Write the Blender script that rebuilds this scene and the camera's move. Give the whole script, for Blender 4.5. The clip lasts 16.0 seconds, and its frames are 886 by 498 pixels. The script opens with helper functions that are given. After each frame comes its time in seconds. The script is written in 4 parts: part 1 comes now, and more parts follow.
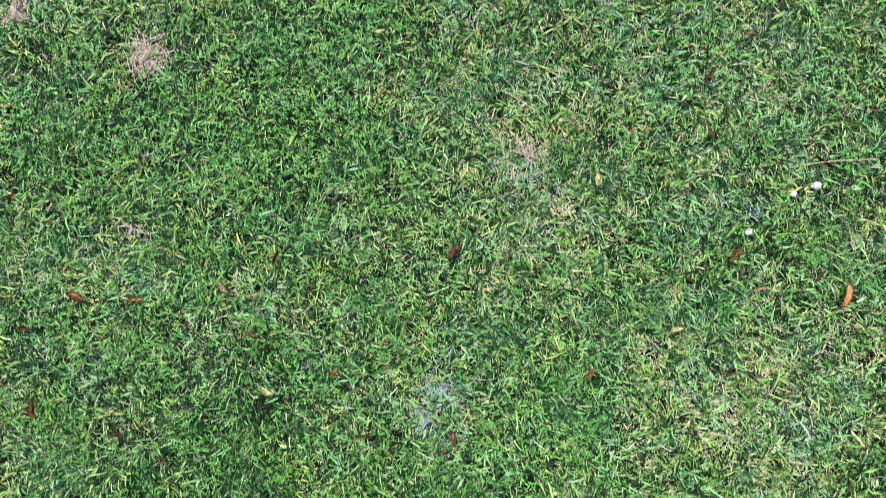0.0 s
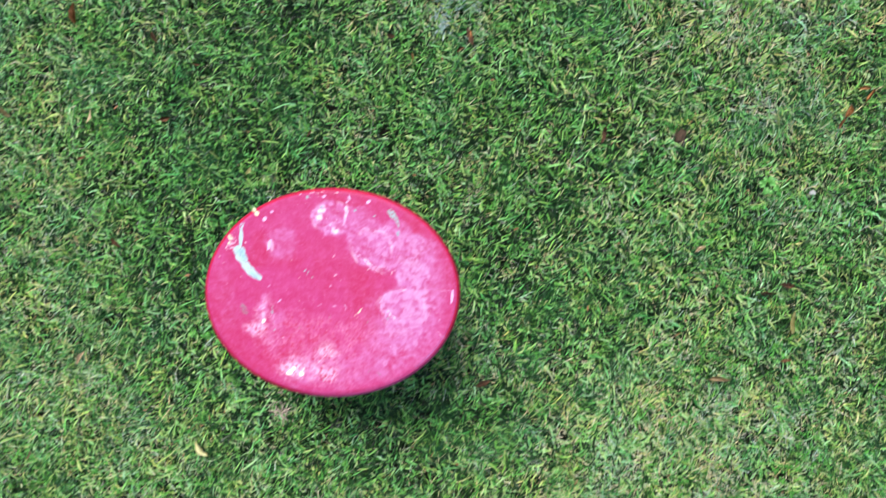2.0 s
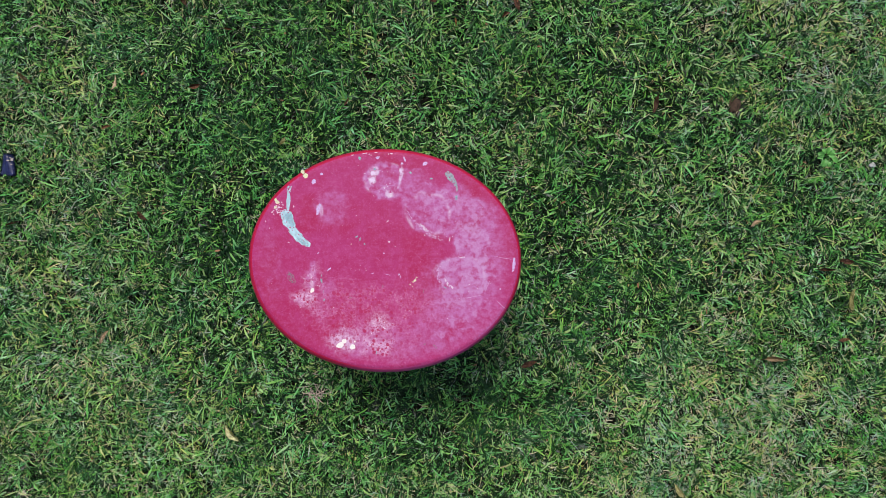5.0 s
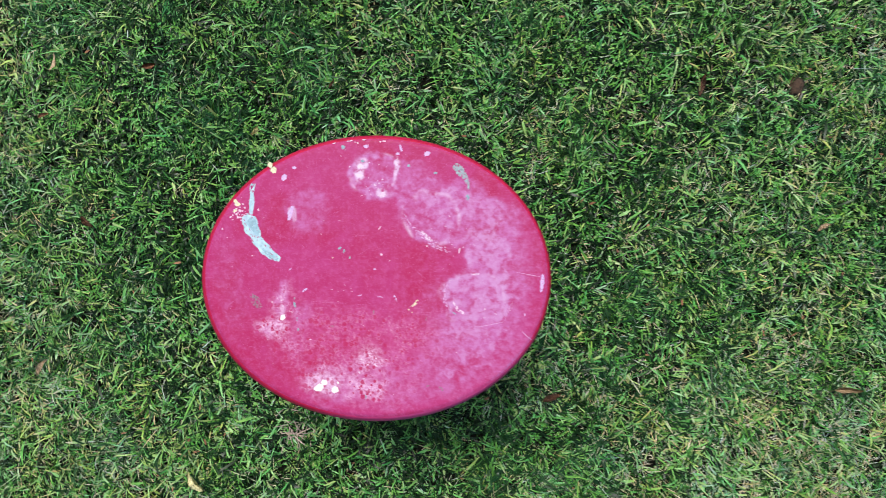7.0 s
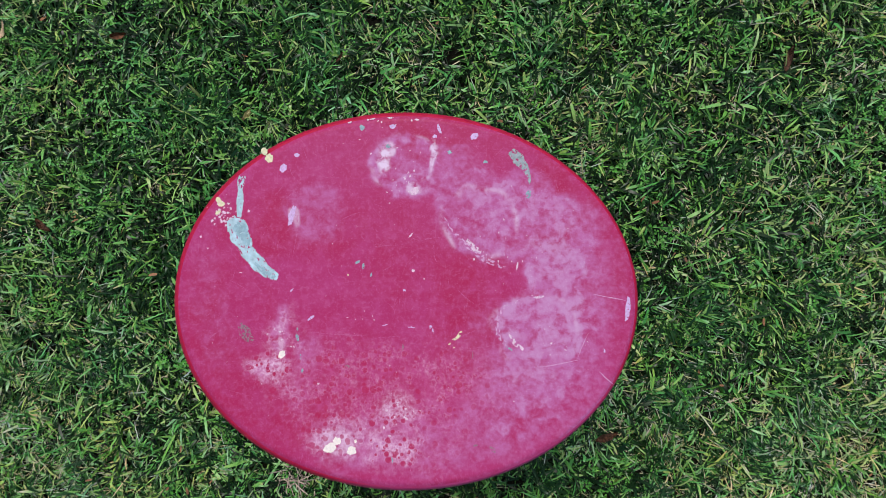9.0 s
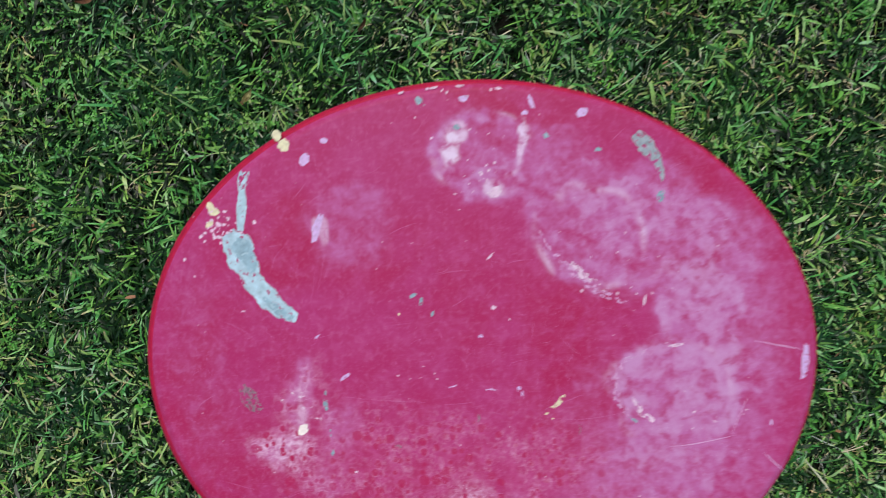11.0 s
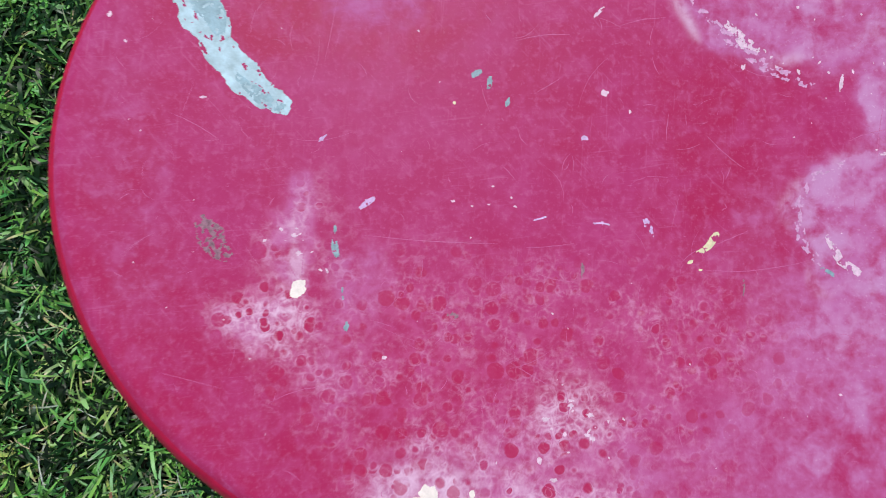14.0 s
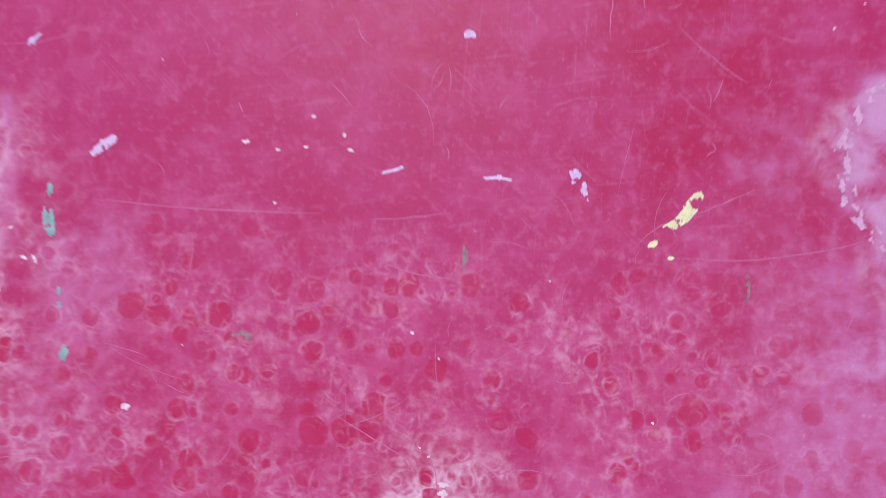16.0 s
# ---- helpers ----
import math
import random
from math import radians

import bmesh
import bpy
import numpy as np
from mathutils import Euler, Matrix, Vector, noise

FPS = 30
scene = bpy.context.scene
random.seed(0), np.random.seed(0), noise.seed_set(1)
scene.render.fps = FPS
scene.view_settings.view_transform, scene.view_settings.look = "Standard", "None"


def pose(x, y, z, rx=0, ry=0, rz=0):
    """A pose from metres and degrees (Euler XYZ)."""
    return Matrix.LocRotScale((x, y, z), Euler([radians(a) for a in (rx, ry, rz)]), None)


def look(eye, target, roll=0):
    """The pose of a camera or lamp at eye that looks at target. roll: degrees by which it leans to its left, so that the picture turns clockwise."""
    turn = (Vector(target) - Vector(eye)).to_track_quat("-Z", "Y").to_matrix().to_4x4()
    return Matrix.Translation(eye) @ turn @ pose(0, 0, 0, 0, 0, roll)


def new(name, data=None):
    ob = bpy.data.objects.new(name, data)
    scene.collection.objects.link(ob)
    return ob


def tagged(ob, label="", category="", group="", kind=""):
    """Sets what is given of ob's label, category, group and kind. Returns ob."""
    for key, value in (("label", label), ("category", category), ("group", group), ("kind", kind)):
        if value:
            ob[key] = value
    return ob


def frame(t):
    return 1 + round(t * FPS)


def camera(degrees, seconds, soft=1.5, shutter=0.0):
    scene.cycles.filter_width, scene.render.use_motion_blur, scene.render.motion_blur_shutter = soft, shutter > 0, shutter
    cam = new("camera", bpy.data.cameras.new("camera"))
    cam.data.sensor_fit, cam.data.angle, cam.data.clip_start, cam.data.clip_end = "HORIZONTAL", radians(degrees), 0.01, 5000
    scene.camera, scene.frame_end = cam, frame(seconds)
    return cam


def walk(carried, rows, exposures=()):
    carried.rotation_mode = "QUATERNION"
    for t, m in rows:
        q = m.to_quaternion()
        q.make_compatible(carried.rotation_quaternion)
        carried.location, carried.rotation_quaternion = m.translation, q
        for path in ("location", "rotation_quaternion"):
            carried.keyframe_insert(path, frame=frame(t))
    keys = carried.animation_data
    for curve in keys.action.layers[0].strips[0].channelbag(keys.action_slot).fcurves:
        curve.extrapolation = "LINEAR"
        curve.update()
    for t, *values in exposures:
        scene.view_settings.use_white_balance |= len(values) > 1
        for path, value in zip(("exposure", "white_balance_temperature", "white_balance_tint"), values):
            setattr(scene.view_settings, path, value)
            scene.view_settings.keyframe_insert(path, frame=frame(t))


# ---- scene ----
cam = camera(72.0, 16.0, soft=0.35, shutter=0.5)
PATH = [
    (0, 0.3734, 1.3211, 1.8141, -0.442, 2.206, -0.174),
    (0.5, 0.3849, 1.1015, 1.8123, -0.196, 2.257, 0.082),
    (1, 0.3903, 0.7371, 1.8444, -0.966, 1.802, -0.020),
    (1.5, 0.4368, 0.4093, 1.8985, -1.601, 2.360, 0.090),
    (2, 0.3172, 0.1315, 1.9439, -1.119, 2.088, 0.145),
    (2.5, 0.1774, 0.0491, 1.9994, -1.056, 1.612, 0.188),
    (3, 0.0486, 0.0388, 2.0346, -0.967, 1.235, 0.135),
    (3.5, 0.0030, 0.0399, 2.0158, -0.967, 1.135, 0.221),
    (4, 0.0535, 0.0454, 1.9923, -0.964, 1.240, 0.244),
    (4.5, 0.1348, 0.0402, 1.9337, -0.883, 1.449, 0.280),
    (4.7, 0.1621, 0.0428, 1.9064, -0.979, 1.470, 0.282),
    (6.8, 0.1650, 0.0605, 1.5886, -0.791, 1.359, 0.093),
    (7, 0.1383, 0.0635, 1.5600, -0.777, 1.278, 0.026),
    (7.5, 0.0686, 0.0680, 1.5034, -0.787, 1.036, 0.034),
    (8, 0.0471, 0.0654, 1.4345, -0.697, 0.935, -0.016),
    (8.2, 0.0603, 0.0642, 1.4052, -0.720, 0.977, 0.021),
    (10.3, 0.0513, 0.1199, 1.1288, -1.019, 0.944, -0.190),
    (10.5, 0.0284, 0.1212, 1.1026, -0.979, 0.848, -0.223),
    (11, -0.0323, 0.1010, 1.0496, -0.879, 0.601, -0.286),
    (11.5, -0.1074, 0.0459, 1.0064, -0.584, 0.388, -0.445),
    (12, -0.1135, -0.0257, 0.9708, 0.269, 0.208, -0.107),
    (12.5, -0.1038, -0.0969, 0.9267, 1.084, 0.219, 0.044),
    (13, -0.1041, -0.0879, 0.8828, 1.885, -0.778, -0.147),
    (13.5, -0.1014, -0.0648, 0.8698, 1.363, -0.809, -0.083),
    (14, -0.0897, -0.0584, 0.8423, 1.600, -0.814, -0.164),
    (14.5, -0.0726, -0.0488, 0.7976, 1.882, -0.419, -0.068),
    (15, -0.0432, -0.0366, 0.7516, 1.402, 0.361, -0.040),
    (15.5, -0.0196, -0.0478, 0.7320, 1.943, 1.069, -0.057),
    (16, -0.0082, -0.0681, 0.6997, 2.913, 1.502, -0.051),
]
EXPOSURES = [
    (0.0, 0.85, 6500, 14), (0.5, 0.82, 6500, 10), (0.9, 0.83, 6500, 7), (1.2, 0.72, 6500, 6), (1.6, 0.70, 6500, 6), (2.0, 0.70, 6500, 6),
    (2.5, 0.64, 6500, 7), (3.0, 0.30, 6500, 8), (3.5, 0.08, 6500, 9), (4.0, -0.02, 6500, 9), (4.7, -0.09, 6500, 10), (7.0, 0.24, 6500, 10), (8.2, -0.08, 6500, 11),
    (10.3, -0.23, 6500, 11), (12.5, -0.17, 6500, 10), (14.0, -0.10, 6500, 10), (15.0, -0.05, 6500, 10), (16.0, -0.04, 6500, 10),
]
walk(cam, [(t, pose(x, y, z, rx, ry, rz)) for t, x, y, z, rx, ry, rz in PATH], EXPOSURES)

# ---- light: a bright, thinly overcast day ----
world = bpy.data.worlds.new("sky")
scene.world = world
world.use_nodes = True
wn = world.node_tree.nodes
sky = wn.new("ShaderNodeTexSky")
sky.sky_type = "NISHITA"
sky.sun_disc = False
sky.sun_elevation = radians(61.7)
sky.sun_rotation = radians(-10.7)
sky.air_density, sky.dust_density, sky.ozone_density = 1.0, 3.0, 1.0
world.node_tree.links.new(sky.outputs[0], wn["Background"].inputs[0])
wn["Background"].inputs[1].default_value = 0.134
sun = new("sun", bpy.data.lights.new("sun", "SUN"))
sun.data.energy, sun.data.angle, sun.data.color = 2.45, radians(16), (1.0, 0.98, 0.95)
sun.matrix_world = look((-0.10, 0.53, 1.0), (0, 0, 0))

# ---- materials ----


def material(name, rough=0.6):
    m = bpy.data.materials.new(name)
    m.use_nodes = True
    bsdf = m.node_tree.nodes["Principled BSDF"]
    bsdf.inputs["Roughness"].default_value = rough
    return m, m.node_tree.nodes, m.node_tree.links, bsdf


def ramp(nodes, stops, interpolation="LINEAR"):
    r = nodes.new("ShaderNodeValToRGB")
    r.color_ramp.interpolation = interpolation
    while len(r.color_ramp.elements) < len(stops):
        r.color_ramp.elements.new(0.5)
    for e, (at, c) in zip(r.color_ramp.elements, stops):
        e.position, e.color = at, (*c, 1)
    return r


def noise_node(nodes, links, coords, scale, detail=4.0, rough=0.55, distort=0.0):
    n = nodes.new("ShaderNodeTexNoise")
    n.inputs["Scale"].default_value, n.inputs["Detail"].default_value = scale, detail
    n.inputs["Roughness"].default_value, n.inputs["Distortion"].default_value = rough, distort
    links.new(coords, n.inputs["Vector"])
    return n.outputs["Fac"]


def calc(nodes, links, op, a, b=None, clamp=False):
    n = nodes.new("ShaderNodeMath")
    n.operation, n.use_clamp = op, clamp
    for i, v in enumerate((a, b)):
        if v is None:
            continue
        if isinstance(v, (int, float)):
            n.inputs[i].default_value = v
        else:
            links.new(v, n.inputs[i])
    return n.outputs[0]


def blend(nodes, links, fac, a, b, mode="MIX"):
    n = nodes.new("ShaderNodeMix")
    n.data_type, n.blend_type = "RGBA", mode
    for i, v in ((0, fac), (6, a), (7, b)):
        if isinstance(v, tuple):
            n.inputs[i].default_value = (*v, 1)
        elif isinstance(v, (int, float)):
            n.inputs[i].default_value = v
        else:
            links.new(v, n.inputs[i])
    return n.outputs[2]


def span(nodes, links, value, lo, hi, to_lo=0.0, to_hi=1.0):
    n = nodes.new("ShaderNodeMapRange")
    n.interpolation_type = "SMOOTHSTEP"
    links.new(value, n.inputs[0])
    for i, v in enumerate((lo, hi, to_lo, to_hi)):
        n.inputs[i + 1].default_value = v
    return n.outputs[0]


def bump(nodes, links, bsdf, height, strength, distance):
    n = nodes.new("ShaderNodeBump")
    n.inputs["Strength"].default_value, n.inputs["Distance"].default_value = strength, distance
    links.new(height, n.inputs["Height"])
    links.new(n.outputs[0], bsdf.inputs["Normal"])


def grass_material():
    m, nodes, links, bsdf = material("grass_blade", 0.36)
    tone = nodes.new("ShaderNodeAttribute")
    tone.attribute_name = "tone"
    # the two darkest stops put the shade between blades into their colour
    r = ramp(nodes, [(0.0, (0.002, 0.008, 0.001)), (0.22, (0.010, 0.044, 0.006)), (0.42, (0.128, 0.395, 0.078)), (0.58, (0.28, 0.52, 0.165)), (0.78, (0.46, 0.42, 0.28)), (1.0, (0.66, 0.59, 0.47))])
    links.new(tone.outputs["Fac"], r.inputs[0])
    geo = nodes.new("ShaderNodeNewGeometry")
    patch = noise_node(nodes, links, geo.outputs["Position"], 5.0, 3)
    colour = blend(nodes, links, span(nodes, links, patch, 0.4, 0.7, 0.0, 0.3), r.outputs[0], (0.035, 0.15, 0.045))
    hue = ramp(nodes, [(0.0, (1.18, 1.0, 0.70)), (0.5, (1.0, 1.0, 1.0)), (1.0, (0.74, 1.0, 1.2))])
    links.new(geo.outputs["Random Per Island"], hue.inputs[0])
    colour = blend(nodes, links, 1.0, colour, hue.outputs[0], "MULTIPLY")
    drift = ramp(nodes, [(0.34, (1.14, 1.0, 0.80)), (0.5, (1.0, 1.0, 0.96)), (0.66, (0.84, 0.98, 1.10))])
    links.new(noise_node(nodes, links, geo.outputs["Position"], 7.0, 4, 0.6), drift.inputs[0])
    colour = blend(nodes, links, 1.0, colour, drift.outputs[0], "MULTIPLY")
    links.new(colour, bsdf.inputs["Base Color"])
    bsdf.inputs["Specular IOR Level"].default_value = 0.26
    thin = nodes.new("ShaderNodeBsdfTranslucent")
    links.new(colour, thin.inputs[0])
    mix = nodes.new("ShaderNodeMixShader")
    mix.inputs[0].default_value = 0.06
    links.new(bsdf.outputs[0], mix.inputs[1])
    links.new(thin.outputs[0], mix.inputs[2])
    links.new(mix.outputs[0], nodes["Material Output"].inputs[0])
    return m


def soil_material():
    m, nodes, links, bsdf = material("lawn_soil", 0.95)
    geo = nodes.new("ShaderNodeNewGeometry")
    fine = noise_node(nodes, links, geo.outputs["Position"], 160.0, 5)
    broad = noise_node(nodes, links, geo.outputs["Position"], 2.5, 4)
    # near-black stops: shade deep between the tufts is put into the soil colour
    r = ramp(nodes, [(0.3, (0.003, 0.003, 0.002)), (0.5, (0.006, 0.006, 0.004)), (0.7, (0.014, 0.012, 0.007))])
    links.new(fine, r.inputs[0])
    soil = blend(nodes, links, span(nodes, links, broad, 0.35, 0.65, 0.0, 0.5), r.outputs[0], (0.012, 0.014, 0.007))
    # mown turf beyond the shade-blackened soil round the table
    blades_far = noise_node(nodes, links, geo.outputs["Position"], 45.0, 6, 0.75)
    tufts_far = noise_node(nodes, links, geo.outputs["Position"], 7.0, 5, 0.6)
    far = ramp(nodes, [(0.30, (0.006, 0.020, 0.005)), (0.47, (0.030, 0.080, 0.018)), (0.58, (0.085, 0.165, 0.045)), (0.70, (0.22, 0.23, 0.12))])
    links.new(blades_far, far.inputs[0])
    turf_colour = blend(nodes, links, span(nodes, links, tufts_far, 0.35, 0.7, 0.0, 0.5), far.outputs[0], (0.050, 0.070, 0.026))
    turf_colour = blend(nodes, links, span(nodes, links, broad, 0.3, 0.75, 0.0, 0.45), turf_colour, (0.018, 0.055, 0.013))
    middle = nodes.new("ShaderNodeVectorMath")
    middle.operation = "DISTANCE"
    links.new(geo.outputs["Position"], middle.inputs[0])
    middle.inputs[1].default_value = (0.1, 0.6, 0.0)
    spread = calc(nodes, links, "ADD", middle.outputs["Value"], calc(nodes, links, "MULTIPLY", broad, 1.2))
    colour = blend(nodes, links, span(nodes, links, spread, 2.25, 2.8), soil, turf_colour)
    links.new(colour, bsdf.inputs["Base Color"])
    bsdf.inputs["Specular IOR Level"].default_value = 0.1
    bump(nodes, links, bsdf, fine, 0.8, 0.02)
    return m


def litter_material(name, dark, light, rough=0.6):
    """Dead leaves, bark, crumbs: veined and mottled, and a little different from piece to piece."""
    m, nodes, links, bsdf = material(name, rough)
    tex = nodes.new("ShaderNodeTexCoord")
    info = nodes.new("ShaderNodeObjectInfo")
    fine = noise_node(nodes, links, tex.outputs["Object"], 5.0, 6, 0.7)
    mottled = calc(nodes, links, "ADD", fine, calc(nodes, links, "MULTIPLY", calc(nodes, links, "SUBTRACT", info.outputs["Random"], 0.5), 0.35))
    r = ramp(nodes, [(0.3, dark), (0.7, light)])
    links.new(mottled, r.inputs[0])
    links.new(r.outputs[0], bsdf.inputs["Base Color"])
    bump(nodes, links, bsdf, fine, 0.5, 0.05)
    return m


def plain_material(name, colour, rough=0.5, scale=60.0, vary=0.25):
    m, nodes, links, bsdf = material(name, rough)
    geo = nodes.new("ShaderNodeNewGeometry")
    fine = noise_node(nodes, links, geo.outputs["Position"], scale, 5, 0.65)
    low = tuple(c * (1 - vary) for c in colour)
    high = tuple(min(1, c * (1 + vary)) for c in colour)
    r = ramp(nodes, [(0.3, low), (0.7, high)])
    links.new(fine, r.inputs[0])
    links.new(r.outputs[0], bsdf.inputs["Base Color"])
    bump(nodes, links, bsdf, fine, 0.25, 0.002)
    return m


RED = (0.372, 0.018, 0.088)
FADED = (0.388, 0.029, 0.138)
FILM_COLOUR = (0.475, 0.150, 0.370)


def tabletop_material():
    """Sun-bleached red plastic: chalky film, pits left by dried bubbles, rubbed scuffs."""
    m, nodes, links, bsdf = material("worn_red_plastic", 0.4)
    bsdf.inputs["Specular IOR Level"].default_value = 0.12
    tex = nodes.new("ShaderNodeTexCoord").outputs["Object"]

    def field(name):
        a = nodes.new("ShaderNodeAttribute")
        a.attribute_name = name
        return a.outputs["Fac"]

    def mul(a, b):
        return calc(nodes, links, "MULTIPLY", a, b)

    def off(value, amount):
        return mul(calc(nodes, links, "SUBTRACT", value, 0.5), amount)

    def add(a, b):
        return calc(nodes, links, "ADD", a, b)

    haze, bubbles, dried = field("haze"), field("bubbles"), field("foam")
    broad = noise_node(nodes, links, tex, 9.0, 3, 0.5, 0.3)
    cloud = noise_node(nodes, links, tex, 38.0, 5, 0.55, 0.4)
    wisp = noise_node(nodes, links, tex, 30.0, 5, 0.55, 0.5)
    curd = noise_node(nodes, links, tex, 95.0, 4, 0.55, 0.3)
    grain = noise_node(nodes, links, tex, 210.0, 4, 0.6, 0.2)
    speck = noise_node(nodes, links, tex, 480.0, 3, 0.6)
    # bare plastic: broad fading, soft blotches, fine mottling
    base = blend(nodes, links, span(nodes, links, broad, 0.3, 0.7), RED, FADED)
    base = blend(nodes, links, span(nodes, links, cloud, 0.42, 0.70, 0.0, 0.5), base, (0.420, 0.045, 0.180))
    base = blend(nodes, links, span(nodes, links, curd, 0.46, 0.72, 0.0, 0.38), base, (0.460, 0.080, 0.240))
    base = blend(nodes, links, span(nodes, links, grain, 0.50, 0.72, 0.0, 0.36), base, (0.500, 0.120, 0.290))
    base = blend(nodes, links, span(nodes, links, speck, 0.54, 0.74, 0.0, 0.28), base, (0.520, 0.150, 0.320))
    # smears wiped along and across the top
    for wide in ((5, 60, 1), (70, 7, 1)):
        mp = nodes.new("ShaderNodeMapping")
        mp.inputs["Scale"].default_value = wide
        links.new(tex, mp.inputs[0])
        smear = noise_node(nodes, links, mp.outputs[0], 1.0, 4, 0.6, 0.3)
        base = blend(nodes, links, span(nodes, links, smear, 0.55, 0.80, 0.0, 0.20), base, (0.47, 0.08, 0.26))
    # fine rubbed lines, curling as a hand rubs
    for turn, along, across in ((0.1, 0.030, 0.0022), (1.5, 0.030, 0.0024), (2.3, 0.024, 0.0021)):
        mp = nodes.new("ShaderNodeMapping")
        mp.vector_type = "TEXTURE"
        mp.inputs["Rotation"].default_value = (0, 0, turn)
        mp.inputs["Scale"].default_value = (along, across, 1)
        links.new(tex, mp.inputs[0])
        rub = noise_node(nodes, links, mp.outputs[0], 1.0, 2, 0.5, 1.6)
        base = blend(nodes, links, mul(span(nodes, links, rub, 0.60, 0.78, 0.0, 0.30), span(nodes, links, cloud, 0.35, 0.6)), base, (0.52, 0.15, 0.33))
    # chalky film
    worn = add(haze, mul(haze, add(off(wisp, 1.8), add(off(curd, 2.4), off(grain, 0.8)))))
    worn = mul(span(nodes, links, worn, 0.03, 1.05), span(nodes, links, haze, 0.02, 0.22))
    base = blend(nodes, links, mul(worn, 0.85), base, FILM_COLOUR)
    pale = mul(span(nodes, links, add(haze, add(off(cloud, 1.6), off(curd, 1.2))), 0.62, 1.25), span(nodes, links, haze, 0.3, 0.8))
    base = blend(nodes, links, mul(pale, 0.50), base, (0.56, 0.34, 0.57))
    crust = mul(field("crust"), span(nodes, links, curd, 0.30, 0.62))
    chalk = mul(span(nodes, links, speck, 0.56, 0.78), span(nodes, links, worn, 0.5, 1.0))
    chalk = calc(nodes, links, "MAXIMUM", mul(chalk, 0.3), crust)
    base = blend(nodes, links, chalk, base, (0.70, 0.55, 0.71))
    # pits left by dried bubbles
    warp = nodes.new("ShaderNodeVectorMath")
    warp.operation = "ADD"
    links.new(tex, warp.inputs[0])
    wob = nodes.new("ShaderNodeTexNoise")
    wob.inputs["Scale"].default_value, wob.inputs["Detail"].default_value = 120.0, 3.0
    links.new(tex, wob.inputs["Vector"])
    small = nodes.new("ShaderNodeVectorMath")
    small.operation = "SCALE"
    small.inputs[3].default_value = 0.0038
    links.new(wob.outputs["Color"], small.inputs[0])
    links.new(small.outputs[0], warp.inputs[1])
    flat = nodes.new("ShaderNodeMapping")
    flat.inputs["Scale"].default_value = (1, 1, 0)
    links.new(warp.outputs[0], flat.inputs[0])

    def pits(scale, least, most):
        cell = nodes.new("ShaderNodeTexVoronoi")
        cell.feature = "F1"
        lines = nodes.new("ShaderNodeTexVoronoi")
        lines.feature = "DISTANCE_TO_EDGE"
        for v in (cell, lines):
            v.inputs["Scale"].default_value = scale
            v.inputs["Randomness"].default_value = 0.78
            links.new(flat.outputs[0], v.inputs["Vector"])
        split = nodes.new("ShaderNodeSeparateColor")
        links.new(cell.outputs["Color"], split.inputs[0])
        size = add(mul(split.outputs[0], most - least), least)
        gap = calc(nodes, links, "SUBTRACT", cell.outputs["Distance"], size)
        pit = mul(span(nodes, links, gap, 0.04, -0.05), span(nodes, links, split.outputs[1], 0.10, 0.18))
        lip = mul(span(nodes, links, gap, -0.02, 0.04), span(nodes, links, gap, 0.14, 0.05))
        edge = calc(nodes, links, "MAXIMUM", mul(span(nodes, links, lines.outputs["Distance"], 0.11, 0.0), 0.85), mul(lip, 0.85))
        return pit, edge

    wide_pit, wide_edge = pits(98.0, 0.22, 0.48)
    fine_pit, fine_edge = pits(150.0, 0.22, 0.48)
    pit = calc(nodes, links, "MAXIMUM", wide_pit, mul(fine_pit, span(nodes, links, cloud, 0.45, 0.58)))
    edge = calc(nodes, links, "MAXIMUM", wide_edge, mul(fine_edge, 0.7))
    web = mul(mul(edge, bubbles), mul(span(nodes, links, grain, 0.36, 0.66), span(nodes, links, cloud, 0.34, 0.62)))
    base = blend(nodes, links, mul(bubbles, span(nodes, links, curd, 0.35, 0.65, 0.10, 0.45)), base, (0.50, 0.09, 0.25))
    base = blend(nodes, links, mul(pit, mul(bubbles, 0.72)), base, (0.395, 0.012, 0.070))
    base = blend(nodes, links, mul(web, 0.55), base, (0.66, 0.36, 0.54))
    foam = add(dried, mul(dried, add(off(cloud, 3.0), off(curd, 1.6))))
    foam = mul(span(nodes, links, foam, 0.10, 1.30), span(nodes, links, dried, 0.02, 0.40))
    film = mul(mul(calc(nodes, links, "SUBTRACT", 1.0, pit), foam), add(span(nodes, links, grain, 0.34, 0.66, 0.10, 0.62), mul(edge, 0.55)))
    base = blend(nodes, links, mul(film, 0.78), base, (0.70, 0.48, 0.64))
    links.new(base, bsdf.inputs["Base Color"])
    rough = add(mul(worn, 0.25), span(nodes, links, grain, 0.3, 0.7, 0.40, 0.52))
    links.new(rough, bsdf.inputs["Roughness"])
    bump(nodes, links, bsdf, add(grain, mul(film, 1.5)), 0.12, 0.001)
    return m


GRASS = grass_material()
SOIL = soil_material()
TOP = tabletop_material()
RIM = plain_material("red_plastic", (0.41, 0.010, 0.053), 0.5, 90.0, 0.15)
RIM.node_tree.nodes["Principled BSDF"].inputs["Specular IOR Level"].default_value = 0.15


